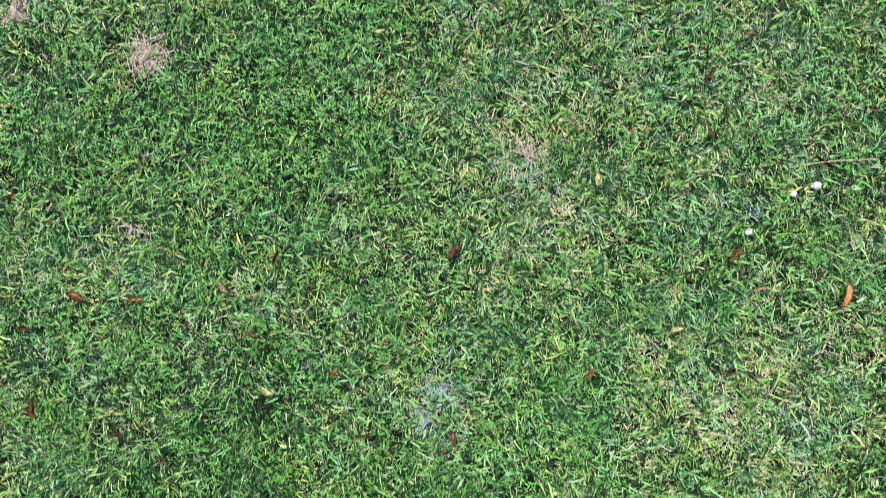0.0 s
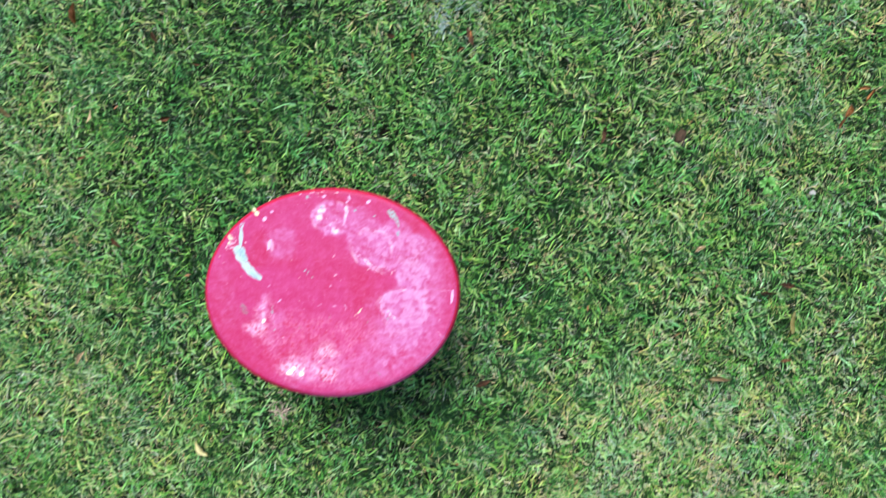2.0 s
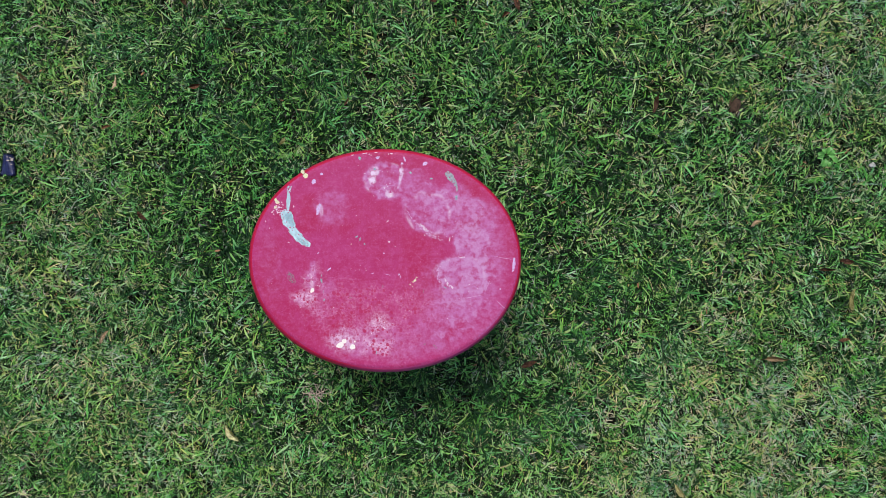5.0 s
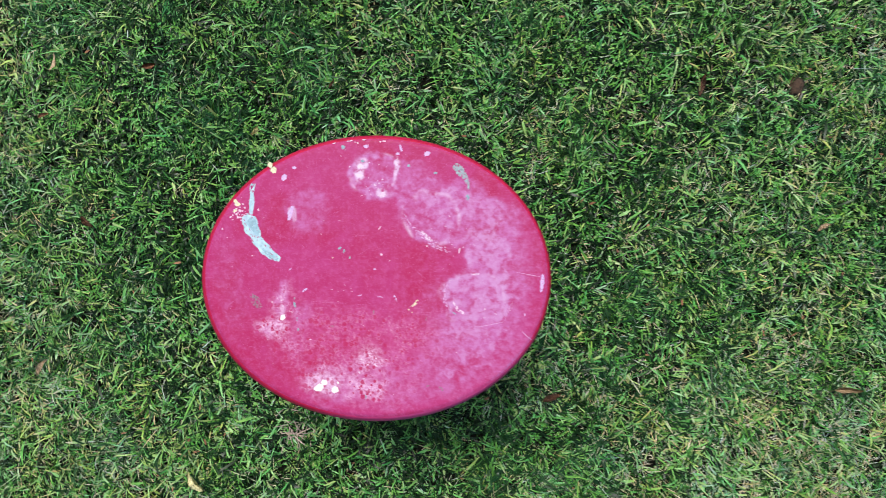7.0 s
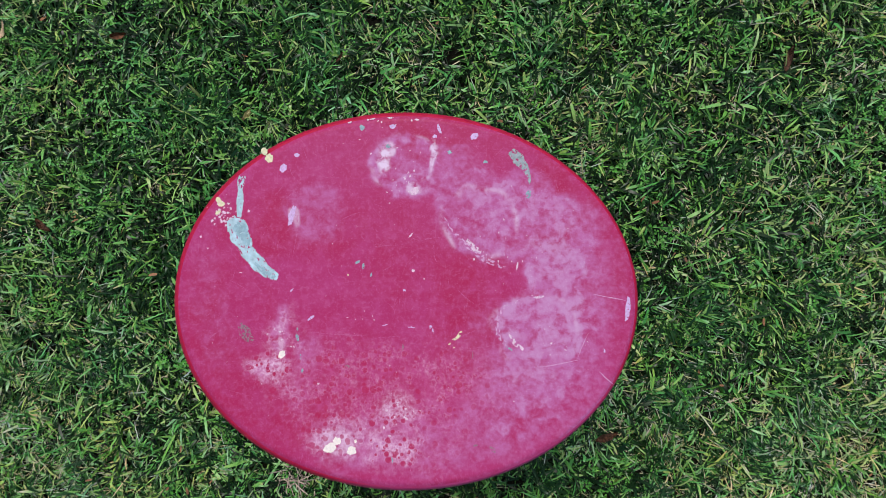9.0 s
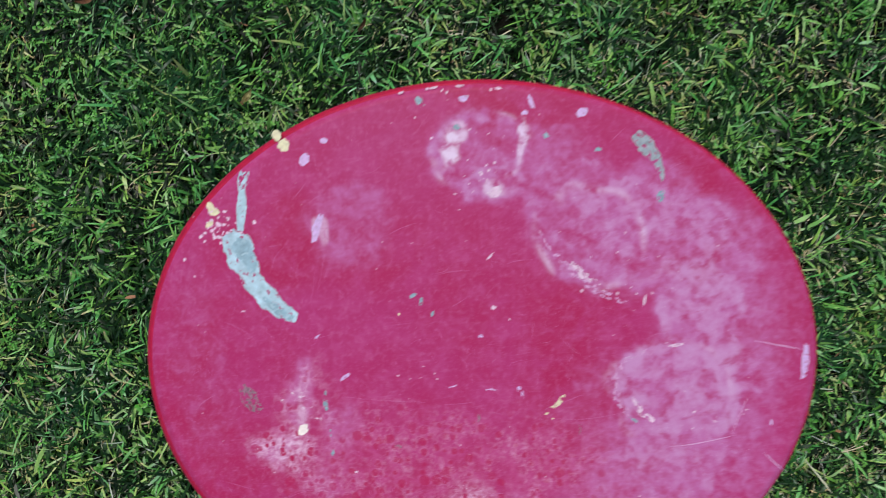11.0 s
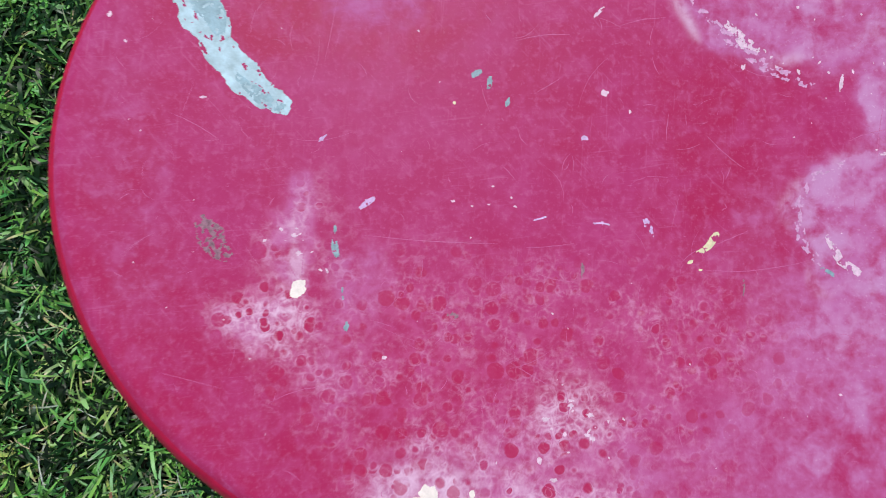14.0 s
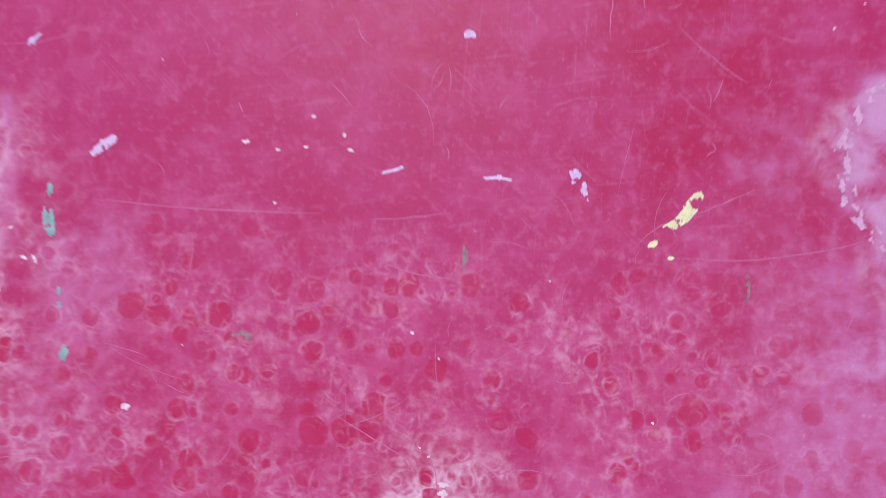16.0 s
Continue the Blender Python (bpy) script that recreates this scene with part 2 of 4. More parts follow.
def bleach_one_side(m):
    """The rim has faded to pink along the side that lies most in the sun."""
    nodes, links = m.node_tree.nodes, m.node_tree.links
    bsdf = nodes["Principled BSDF"]
    red = bsdf.inputs["Base Color"].links[0].from_socket
    tex = nodes.new("ShaderNodeTexCoord").outputs["Object"]
    side = nodes.new("ShaderNodeVectorMath")
    side.operation = "DOT_PRODUCT"
    links.new(tex, side.inputs[0])
    side.inputs[1].default_value = (0.35, -0.94, 0)
    patchy = calc(nodes, links, "ADD", side.outputs["Value"], calc(nodes, links, "MULTIPLY", noise_node(nodes, links, tex, 14.0, 4), 0.12))
    links.new(blend(nodes, links, span(nodes, links, patchy, 0.22, 0.33, 0.0, 0.85), red, (0.42, 0.055, 0.20)), bsdf.inputs["Base Color"])


bleach_one_side(RIM)
CREAM = plain_material("cream_plastic", (0.94, 0.85, 0.72), 0.45, 40.0, 0.05)
CLOVER = plain_material("clover_leaf", (0.060, 0.25, 0.022), 0.42, 60.0, 0.5)


def olive_clumps(m):
    nodes, links = m.node_tree.nodes, m.node_tree.links
    bsdf = nodes["Principled BSDF"]
    green = bsdf.inputs["Base Color"].links[0].from_socket
    geo = nodes.new("ShaderNodeNewGeometry")
    where = noise_node(nodes, links, geo.outputs["Position"], 11.0, 2)
    links.new(blend(nodes, links, span(nodes, links, where, 0.5, 0.66, 0.0, 0.55), green, (0.13, 0.25, 0.025)), bsdf.inputs["Base Color"])


olive_clumps(CLOVER)

# ---- the lawn ----


def part(name, bm, mat, parent=None, label=""):
    me = bpy.data.meshes.new(name)
    bm.to_mesh(me)
    bm.free()
    me.materials.append(mat)
    ob = new(name, me)
    if parent is not None:
        ob.parent = parent
    return tagged(ob, label)


def smooth(ob):
    ob.data.polygons.foreach_set("use_smooth", [True] * len(ob.data.polygons))
    return ob


rng = np.random.default_rng(7)


def lattice(seed, size=64):
    return np.random.default_rng(seed).random((size, size))


def value_noise(x, y, scale, seed):
    g = lattice(seed)
    u, v = x * scale, y * scale
    i, j = np.floor(u).astype(int), np.floor(v).astype(int)
    a, b = u - i, v - j
    a, b = a * a * (3 - 2 * a), b * b * (3 - 2 * b)
    i, j, n = i % 64, j % 64, 64
    i1, j1 = (i + 1) % n, (j + 1) % n
    return (g[i, j] * (1 - a) + g[i1, j] * a) * (1 - b) + (g[i, j1] * (1 - a) + g[i1, j1] * a) * b


# where the turf is dry (above 0) or lush (below 0): x, y, reach, amount
DRY = [(0.549, 1.593, 0.18, 0.7), (0.615, 1.325, 0.18, 0.6), (1.075, 1.868, 0.42, 0.5), (0.295, 0.871, 0.15, 0.5), (1.399, 0.96, 0.24, 0.5), (1.157, 0.794, 0.25, 0.4), (-0.953, 0.672, 0.15, 0.3), (-0.772, 1.226, 0.13, 0.4), (0.926, -0.659, 0.28, 0.6), (-0.268, -0.445, 0.11, 0.3), (0.824, 0.27, 0.22, 0.25), (-0.098, -0.783, 0.19, 0.4), (1.25, -0.55, 0.45, 0.3), (1.35, 0.35, 0.35, 0.15), (-0.75, -0.55, 0.4, 0.25), (0.55, -0.85, 0.4, 0.3)]
LUSH = [(-0.786, 1.639, 0.37, 0.6), (-0.007, 1.581, 0.22, 0.6), (-0.177, 1.768, 0.25, 0.5), (0.664, 0.89, 0.1, 0.7), (-0.853, 0.548, 0.47, 0.3), (0.581, 0.73, 0.19, 0.3), (-0.57, 0.361, 0.28, 0.3)]


def dryness(x, y):
    d = 0.6 * (value_noise(x + 9, y + 9, 3.0, 1) - 0.5) + 0.9 * (value_noise(x + 9, y + 9, 9.0, 2) - 0.5) + 0.5 * (value_noise(x + 9, y + 9, 26.0, 6) - 0.5)
    for gx, gy, r, a in DRY:
        d = d + a * np.exp(-((x - gx) ** 2 + (y - gy) ** 2) / r**2)
    for gx, gy, r, a in LUSH:
        d = d - a * np.exp(-((x - gx) ** 2 + (y - gy) ** 2) / r**2)
    return d


def sheet_mesh(name, verts, tris, tone, mat):
    me = bpy.data.meshes.new(name)
    me.vertices.add(len(verts))
    me.vertices.foreach_set("co", verts.astype(np.float32).ravel())
    me.loops.add(tris.size)
    me.loops.foreach_set("vertex_index", tris.astype(np.int32).ravel())
    me.polygons.add(len(tris))
    me.polygons.foreach_set("loop_start", np.arange(0, tris.size, 3, dtype=np.int32))
    me.update(calc_edges=True)
    if tone is not None:
        me.attributes.new("tone", "FLOAT", "POINT").data.foreach_set("value", tone.astype(np.float32))
    me.materials.append(mat)
    return new(name, me)


def blades(name, x, y, z, azimuth, rise, length, width, curl, tone, fine=True):
    """Mown grass blades: bent strips that taper to a blunt cut end, of six triangles, or of four where they stay far off."""
    n = len(x)
    at, wide, lift = ((0.0, 0.4, 0.75, 1.0), (0.7, 1.0, 0.85, 0.38), (0.10, 0.02, 0.0, 0.05)) if fine else ((0.0, 0.55, 1.0), (0.75, 0.95, 0.3), (0.10, 0.01, 0.05))
    m = len(at)
    out = np.zeros((n, 2 * m, 3))
    dx, dy = np.cos(azimuth), np.sin(azimuth)
    cx, cy, cz, last = x.copy(), y.copy(), z.copy(), 0.0
    roll = rng.uniform(-0.7, 0.7, n)
    slant = rng.uniform(-0.12, 0.12, n) * length
    for k, (s, w) in enumerate(zip(at, wide)):
        bend = rise - curl * s
        step = (s - last) * length
        cx, cy, cz = cx + step * np.cos(bend) * dx, cy + step * np.cos(bend) * dy, np.maximum(cz + step * np.sin(bend), 0.001)
        last = s
        hx, hy, hz = -dy * np.cos(roll) * width * w / 2, dx * np.cos(roll) * width * w / 2, np.sin(roll) * width * w / 2
        if k == m - 1:
            hx, hy = hx + slant * dx / 2, hy + slant * dy / 2
        out[:, 2 * k] = np.stack([cx + hx, cy + hy, cz + hz], 1)
        out[:, 2 * k + 1] = np.stack([cx - hx, cy - hy, cz - hz], 1)
    tri = [t for i in range(0, 2 * m - 2, 2) for t in ((i, i + 1, i + 3), (i, i + 3, i + 2))]
    tris = (np.arange(n)[:, None, None] * (2 * m) + np.array(tri)[None]).reshape(-1, 3)
    shade = np.repeat(tone, 2 * m).reshape(n, 2 * m) + np.repeat(np.array(lift), 2)
    shade[:, -2:] += np.where(rng.random(n) < 0.35, 0.22, 0.0)[:, None]
    shade[:, -4:-2] += np.where(rng.random(n) < 0.25, 0.08, 0.0)[:, None]
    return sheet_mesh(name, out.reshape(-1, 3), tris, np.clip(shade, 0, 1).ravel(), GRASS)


# deep green turf, with table shade painted in below and right: x, y, reach
DEEP_AND_SHADED = [(-0.34, 0.58, 0.38), (0.49, -0.28, 0.24), (-0.62, 0.03, 0.22), (0.62, 0.42, 0.18), (-0.25, 0.95, 0.2), (0.62, 1.6, 0.12), (0.12, -0.50, 0.28), (0.50, 0.08, 0.26)]
# paler, thinner turf: x, y, reach
PALE = [(-1.2, -0.5, 0.42), (-1.25, 0.35, 0.32), (1.05, -0.65, 0.30), (-0.75, -0.75, 0.25)]


def turf(name, tufts, box, scale=1.0, hole=None):
    """Tufts of several blades that fan out from one root, with gaps down to the soil between them."""
    x, y = rng.uniform(box[0], box[1], tufts), rng.uniform(box[2], box[3], tufts)
    if hole:
        out = ~((x > hole[0]) & (x < hole[1]) & (y > hole[2]) & (y < hole[3]))
        reach = np.hypot((x - 0.1) / 3.0, (y - 0.6) / 3.0) + 0.25 * (value_noise(x + 9, y + 9, 2.0, 8) - 0.5)
        out &= rng.random(len(x)) < np.clip((1.02 - reach) * 5.0, 0, 1)
        x, y = x[out], y[out]
    clump = 0.6 * value_noise(x + 9, y + 9, 38.0 / scale, 41) + 0.4 * value_noise(x + 9, y + 9, 85.0 / scale, 42)
    keep = rng.random(len(x)) < np.clip(0.45 + (clump - 0.3) * 1.8, 0.45, 1)
    x, y, clump = x[keep], y[keep], clump[keep]
    each = rng.integers(3, 8, len(x))
    vigour = np.repeat(rng.uniform(0.7, 1.25, len(x)), each)
    lean = np.repeat(rng.uniform(0, 6.283, len(x)), each)
    mood = np.repeat(rng.normal(0, 0.11, len(x)) + 0.2 * (clump - 0.55), each)
    x, y = np.repeat(x, each), np.repeat(y, each)
    n = len(x)
    x, y = x + rng.normal(0, 0.0045, n) * scale, y + rng.normal(0, 0.0045, n) * scale
    d = dryness(x, y)
    deep = np.zeros(n)
    for gx, gy, reach in DEEP_AND_SHADED:
        deep += np.exp(-((x - gx) ** 2 + (y - gy) ** 2) / reach**2)
    for gx, gy, reach in PALE:
        deep -= 0.8 * np.exp(-((x - gx) ** 2 + (y - gy) ** 2) / reach**2)
    comb = value_noise(x + 9, y + 9, 6.0, 3) * 9.0 + value_noise(x + 9, y + 9, 16.0, 4) * 5.0
    azimuth = np.where(rng.random(n) < 0.5, lean + rng.normal(0, 0.8, n), comb + rng.normal(0, 0.7, n))
    straw = rng.random(n) < np.clip(0.12 + 0.36 * d - 0.06 * deep, 0.03, 0.55)
    # near-black tone on most blades stands in for shade in the gaps
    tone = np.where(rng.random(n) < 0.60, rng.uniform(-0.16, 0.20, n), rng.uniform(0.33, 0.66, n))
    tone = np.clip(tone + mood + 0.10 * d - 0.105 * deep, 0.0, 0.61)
    tone = np.where(straw, rng.uniform(0.68, 1.0, n), tone)
    rise = np.where(straw, rng.uniform(0.2, 1.0, n), rng.uniform(0.6, 1.45, n))
    length = np.clip(rng.lognormal(math.log(0.030), 0.32, n), 0.012, 0.058) * scale * np.where(straw, 1.05, vigour)
    width = np.clip(rng.lognormal(math.log(0.0034), 0.36, n), 0.0014, 0.0072) * scale * np.where(straw, 0.44, 1.0)
    z = rng.uniform(0.0, 0.012, n) * scale
    curl = rng.uniform(0.5, 2.2, n)
    rows = (x, y, z, azimuth, rise, length, width, curl, tone)
    if hole:
        return [blades(name, *rows, fine=False)]
    near = (np.abs(x) < 0.75) & (np.abs(y - 0.02) < 0.62)
    return [blades(name, *(r[near] for r in rows)), blades(name, *(r[~near] for r in rows), fine=False)]


def thatch(count, box, scale=1.0, hole=None):
    """Dead blades matted flat on the soil between the tufts."""
    x, y = rng.uniform(box[0], box[1], count), rng.uniform(box[2], box[3], count)
    if hole:
        out = ~((x > hole[0]) & (x < hole[1]) & (y > hole[2]) & (y < hole[3])) & (np.hypot(x - 0.1, y - 0.6) < 2.8)
        x, y = x[out], y[out]
    n = len(x)
    return blades("thatch", x, y, rng.uniform(0.001, 0.009, n), rng.uniform(0, 6.283, n), rng.uniform(-0.1, 0.25, n), rng.uniform(0.02, 0.05, n) * scale, rng.uniform(0.0012, 0.003, n) * scale, rng.uniform(0, 0.4, n), np.where(rng.random(n) < 0.6, rng.uniform(0.15, 0.34, n), rng.uniform(0.62, 0.85, n)), fine=False)


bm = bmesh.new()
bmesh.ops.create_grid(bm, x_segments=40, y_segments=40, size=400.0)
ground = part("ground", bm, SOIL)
tagged(ground, "mown green lawn over soil coloured near black for the shade between blades", "ground", kind="structure")
NEAR = (-1.6, 1.8, -1.1, 2.25)
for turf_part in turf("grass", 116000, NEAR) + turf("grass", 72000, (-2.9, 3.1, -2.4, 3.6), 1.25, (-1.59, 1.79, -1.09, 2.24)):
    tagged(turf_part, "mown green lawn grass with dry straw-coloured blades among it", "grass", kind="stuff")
tagged(thatch(30000, NEAR), "flat dead straw matted on the soil of the lawn", "dead grass", kind="stuff")
tagged(thatch(24000, (-2.9, 3.1, -2.4, 3.6), 2.0, NEAR), "flat dead straw matted on the soil of the lawn", "dead grass", kind="stuff")


def clover_patch(count):
    """Low weeds: three rounded leaflets on each stalk, thick where the turf is lush."""
    x, y = rng.uniform(NEAR[0], NEAR[1], count * 8), rng.uniform(NEAR[2], NEAR[3], count * 8)
    patch = value_noise(x + 9, y + 9, 14.0, 21) + 0.4 * value_noise(x + 9, y + 9, 40.0, 22)
    keep = rng.random(len(x)) < np.clip(0.22 - 0.7 * dryness(x, y) + 1.3 * (patch - 0.8), 0, 1)
    x, y = x[keep][:count], y[keep][:count]
    n = len(x)
    px, py = np.repeat(x, 3), np.repeat(y, 3)
    m = len(px)
    a = (np.repeat(rng.uniform(0, 6.283, n), 3).reshape(n, 3) + np.array([0.0, 2.09, 4.19])).ravel() + rng.normal(0, 0.2, m)
    size = np.repeat(np.clip(rng.lognormal(math.log(0.0028), 0.32, n), 0.0015, 0.0055), 3)
    z = np.repeat(rng.uniform(0.014, 0.036, n), 3)
    dx, dy = np.cos(a), np.sin(a)
    tilt = rng.uniform(-0.5, 0.5, m)
    ring = [(-1.0, 0), (-0.1, 0.62), (0.7, 0.68), (1.0, 0.1), (0.75, -0.66), (-0.1, -0.6)]
    out = np.zeros((m, 7, 3))
    for k, (u, v) in enumerate([(0.1, 0), *ring]):
        out[:, k, 0] = px + dx * (1.05 + u) * size - dy * v * size
        out[:, k, 1] = py + dy * (1.05 + u) * size + dx * v * size
        out[:, k, 2] = z + (1 + u) * size * np.sin(tilt) + (0.0008 if k else -0.0006)
    tri = np.array([(0, k, k % 6 + 1) for k in range(1, 7)])
    tris = (np.arange(m)[:, None, None] * 7 + tri[None]).reshape(-1, 3)
    return sheet_mesh("clover", out.reshape(-1, 3), tris, None, CLOVER)


clover = clover_patch(11500)
tagged(clover, "bright green small-leaved clover growing through the lawn", "weeds", kind="stuff")


def dead_tuft(x, y, reach, count):
    r, a = np.abs(rng.normal(0, reach, count)), rng.uniform(0, 6.283, count)
    az = rng.uniform(0, 6.283, count)
    return blades("dead_grass_tuft", x + r * np.cos(a), y + r * np.sin(a), rng.uniform(0.012, 0.03, count), az, rng.uniform(-0.05, 0.4, count), rng.uniform(0.02, 0.05, count), rng.uniform(0.0015, 0.003, count), rng.uniform(0.1, 0.8, count), rng.uniform(0.72, 0.93, count))


DEAD = plain_material("dead_straw", (0.40, 0.31, 0.25), 0.8, 220.0, 0.6)
for tx, ty, reach, count in ((-0.583, 1.884, 0.037, 330), (0.55, 1.59, 0.05, 60), (-0.98, 2.02, 0.03, 150), (-0.63, 1.37, 0.03, 40), (-0.268, -0.43, 0.03, 50)):
    clump = dead_tuft(tx, ty, reach, count)
    clump.data.materials[0] = DEAD
    tagged(clump, "matted tuft of pale dead straw in the lawn", "dead grass", kind="stuff")

CRUMB = plain_material("leaf_crumb", (0.22, 0.10, 0.045), 0.7, 18.0, 0.7)
count = 420
bits = blades("leaf_crumbs", rng.uniform(NEAR[0], NEAR[1], count), rng.uniform(NEAR[2], NEAR[3], count), rng.uniform(0.016, 0.034, count), rng.uniform(0, 6.283, count), rng.uniform(-0.3, 0.3, count), rng.uniform(0.006, 0.017, count), rng.uniform(0.003, 0.0065, count), rng.uniform(-0.8, 0.8, count), np.zeros(count))
bits.data.materials[0] = CRUMB
tagged(bits, "small brown crumbs of dead leaves caught in the grass", "leaf litter", kind="stuff")

FROST = plain_material("bleached_blade", (0.22, 0.31, 0.30), 0.6, 80.0, 0.4)
for fx, fy, reach, count in ((0.295, 0.89, 0.045, 90), (0.245, 0.80, 0.03, 40), (1.2, 1.42, 0.03, 30), (0.33, 1.02, 0.05, 30)):
    r, a = np.abs(rng.normal(0, reach, count)), rng.uniform(0, 6.283, count)
    frosted = blades("bleached_grass", fx + r * np.cos(a), fy + r * np.sin(a), rng.uniform(0.004, 0.016, count), rng.uniform(0, 6.283, count), rng.uniform(0.3, 1.1, count), rng.uniform(0.02, 0.04, count), rng.uniform(0.002, 0.004, count), rng.uniform(0.2, 1.2, count), rng.uniform(0, 1, count))
    frosted.data.materials[0] = FROST
    tagged(frosted, "patch of pale blue-grey bleached grass blades", "grass", kind="stuff")

# ---- the table ----
HIGH, A, B = 0.500, 0.305, 0.248


def ellipse_ring(inset, z, n):
    lean = (HIGH - z) / 0.03
    cx, cy = -0.003 - 0.0042 * lean, -0.002 - 0.0032 * lean
    return [((A - inset) * math.cos(2 * math.pi * k / n) + cx, (B - inset) * math.sin(2 * math.pi * k / n) + cy, z) for k in range(n)]


def lofted(rings, close_first=False, close_last=False):
    bm = bmesh.new()
    rows = [[bm.verts.new(v) for v in ring] for ring in rings]
    n = len(rows[0])
    for a, b in zip(rows, rows[1:]):
        for k in range(n):
            bm.faces.new((a[k], a[(k + 1) % n], b[(k + 1) % n], b[k]))
    if close_first:
        bm.faces.new(rows[0][::-1])
    if close_last:
        bm.faces.new(rows[-1])
    bmesh.ops.recalc_face_normals(bm, faces=bm.faces)
    return bm


table = new("childrens_table")
tagged(table, "oval red plastic children's table with cream legs, spattered with paint", "table")

# chalky bloom: x, y, reach across, reach along, amount
BLOOM_BACK = [(0.080, 0.128, 0.046, 0.058, 0.68), (0.096, 0.088, 0.040, 0.036, 0.75), (0.137, 0.104, 0.066, 0.056, 0.75), (0.198, 0.087, 0.050, 0.056, 0.78), (0.195, 0.031, 0.044, 0.060, 0.90), (0.198, -0.036, 0.032, 0.056, 0.92), (0.180, -0.094, 0.065, 0.036, 0.70), (0.048, 0.178, 0.046, 0.028, 0.50), (-0.125, 0.116, 0.042, 0.040, 0.48), (-0.085, 0.170, 0.062, 0.034, 0.16), (0.246, 0.055, 0.026, 0.050, 0.35), (0.010, 0.150, 0.030, 0.018, 0.75), (0.155, 0.150, 0.030, 0.022, 0.60)]
# rounded patches that dried with a paler border
LOBES = [(0.166, -0.034, 0.055, 0.047, 1.05), (-0.0055, 0.182, 0.047, 0.038, 0.80), (0.096, 0.100, 0.052, 0.048, 0.62)]
BLOOM_FRONT = [(-0.2513, -0.0393, 0.026, 0.066, 0.25), (-0.1268, -0.0687, 0.018, 0.028, 0.5), (-0.1425, -0.1122, 0.028, 0.036, 0.3), (-0.0833, -0.179, 0.044, 0.024, 0.6), (-0.0282, -0.1829, 0.044, 0.04, 0.6), (0.0388, -0.1593, 0.044, 0.028, 0.35), (0.1376, -0.1001, 0.046, 0.042, 0.62), (0.1174, -0.1591, 0.067, 0.044, 0.52), (-0.1665, -0.0409, 0.016, 0.032, 0.7), (-0.194, -0.0925, 0.02, 0.016, 0.5), (0.0788, -0.0646, 0.04, 0.028, 0.2), (0.12, -0.05, 0.04, 0.05, 0.34), (-0.27, 0.02, 0.025, 0.08, 0.22), (0.16, -0.11, 0.085, 0.070, 0.58), (0.02, -0.19, 0.10, 0.045, 0.45), (-0.06, -0.205, 0.06, 0.025, 0.5), (0.10, -0.17, 0.08, 0.05, 0.45), (0.220, 0.0, 0.055, 0.12, 0.58), (0.262, 0.0, 0.04, 0.13, 0.25), (0.23, -0.14, 0.06, 0.06, 0.45)]
BUBBLES = [(-0.1822, -0.0885, 0.028, 0.024, 1.0), (-0.1665, -0.0409, 0.018, 0.028, 0.9), (-0.1622, -0.1241, 0.032, 0.028, 0.6), (-0.099, -0.1673, 0.051, 0.036, 0.7), (-0.0242, -0.1829, 0.044, 0.044, 1.0), (-0.0793, -0.12, 0.067, 0.036, 0.5), (-0.0123, -0.1397, 0.032, 0.024, 0.6), (-0.01, -0.112, 0.12, 0.055, 0.75), (-0.10, -0.10, 0.05, 0.05, 0.75), (0.03, -0.17, 0.05, 0.05, 0.45)]

FOAM = [(-0.186, -0.088, 0.026, 0.028, 0.72), (-0.1650, -0.0460, 0.010, 0.032, 0.68), (-0.183, -0.050, 0.014, 0.018, 0.40), (-0.024, -0.190, 0.045, 0.038, 0.66), (-0.088, -0.184, 0.040, 0.028, 0.78), (-0.0123, -0.141, 0.026, 0.022, 0.7), (-0.165, -0.115, 0.028, 0.024, 0.32), (-0.150, -0.045, 0.022, 0.045, 0.34)]
# soft white smears
SMEARS = [(-0.033, 0.186, 0.0065, 0.019, 0.95), (-0.028, 0.198, 0.008, 0.010, 0.7), (0.0305, 0.188, 0.005, 0.021, 0.9), (0.0084, 0.1437, 0.010, 0.008, 0.6), (-0.150, 0.108, 0.006, 0.014, 0.4), (-0.1650, -0.060, 0.005, 0.013, 0.50), (-0.095, -0.186, 0.026, 0.016, 0.55)]


def patches(x, y, spots, sharp=9.0, thin=1.15):
    wx = x + 0.012 * (value_noise(x + 5, y + 5, 40, 11) - 0.5) + 0.006 * (value_noise(x + 5, y + 5, 110, 12) - 0.5)
    wy = y + 0.012 * (value_noise(x + 5, y + 5, 40, 13) - 0.5) + 0.006 * (value_noise(x + 5, y + 5, 110, 14) - 0.5)
    total = np.zeros_like(x)
    for sx, sy, rx, ry, a in spots:
        r = np.sqrt(((wx - sx) / rx) ** 2 + ((wy - sy) / ry) ** 2)
        lip = thin + (1.15 - thin) * np.exp(-(((r - 0.86) / 0.16) ** 2))
        total = np.maximum(total, a * lip / (1 + np.exp((r - 1.0) * sharp)))
    return total


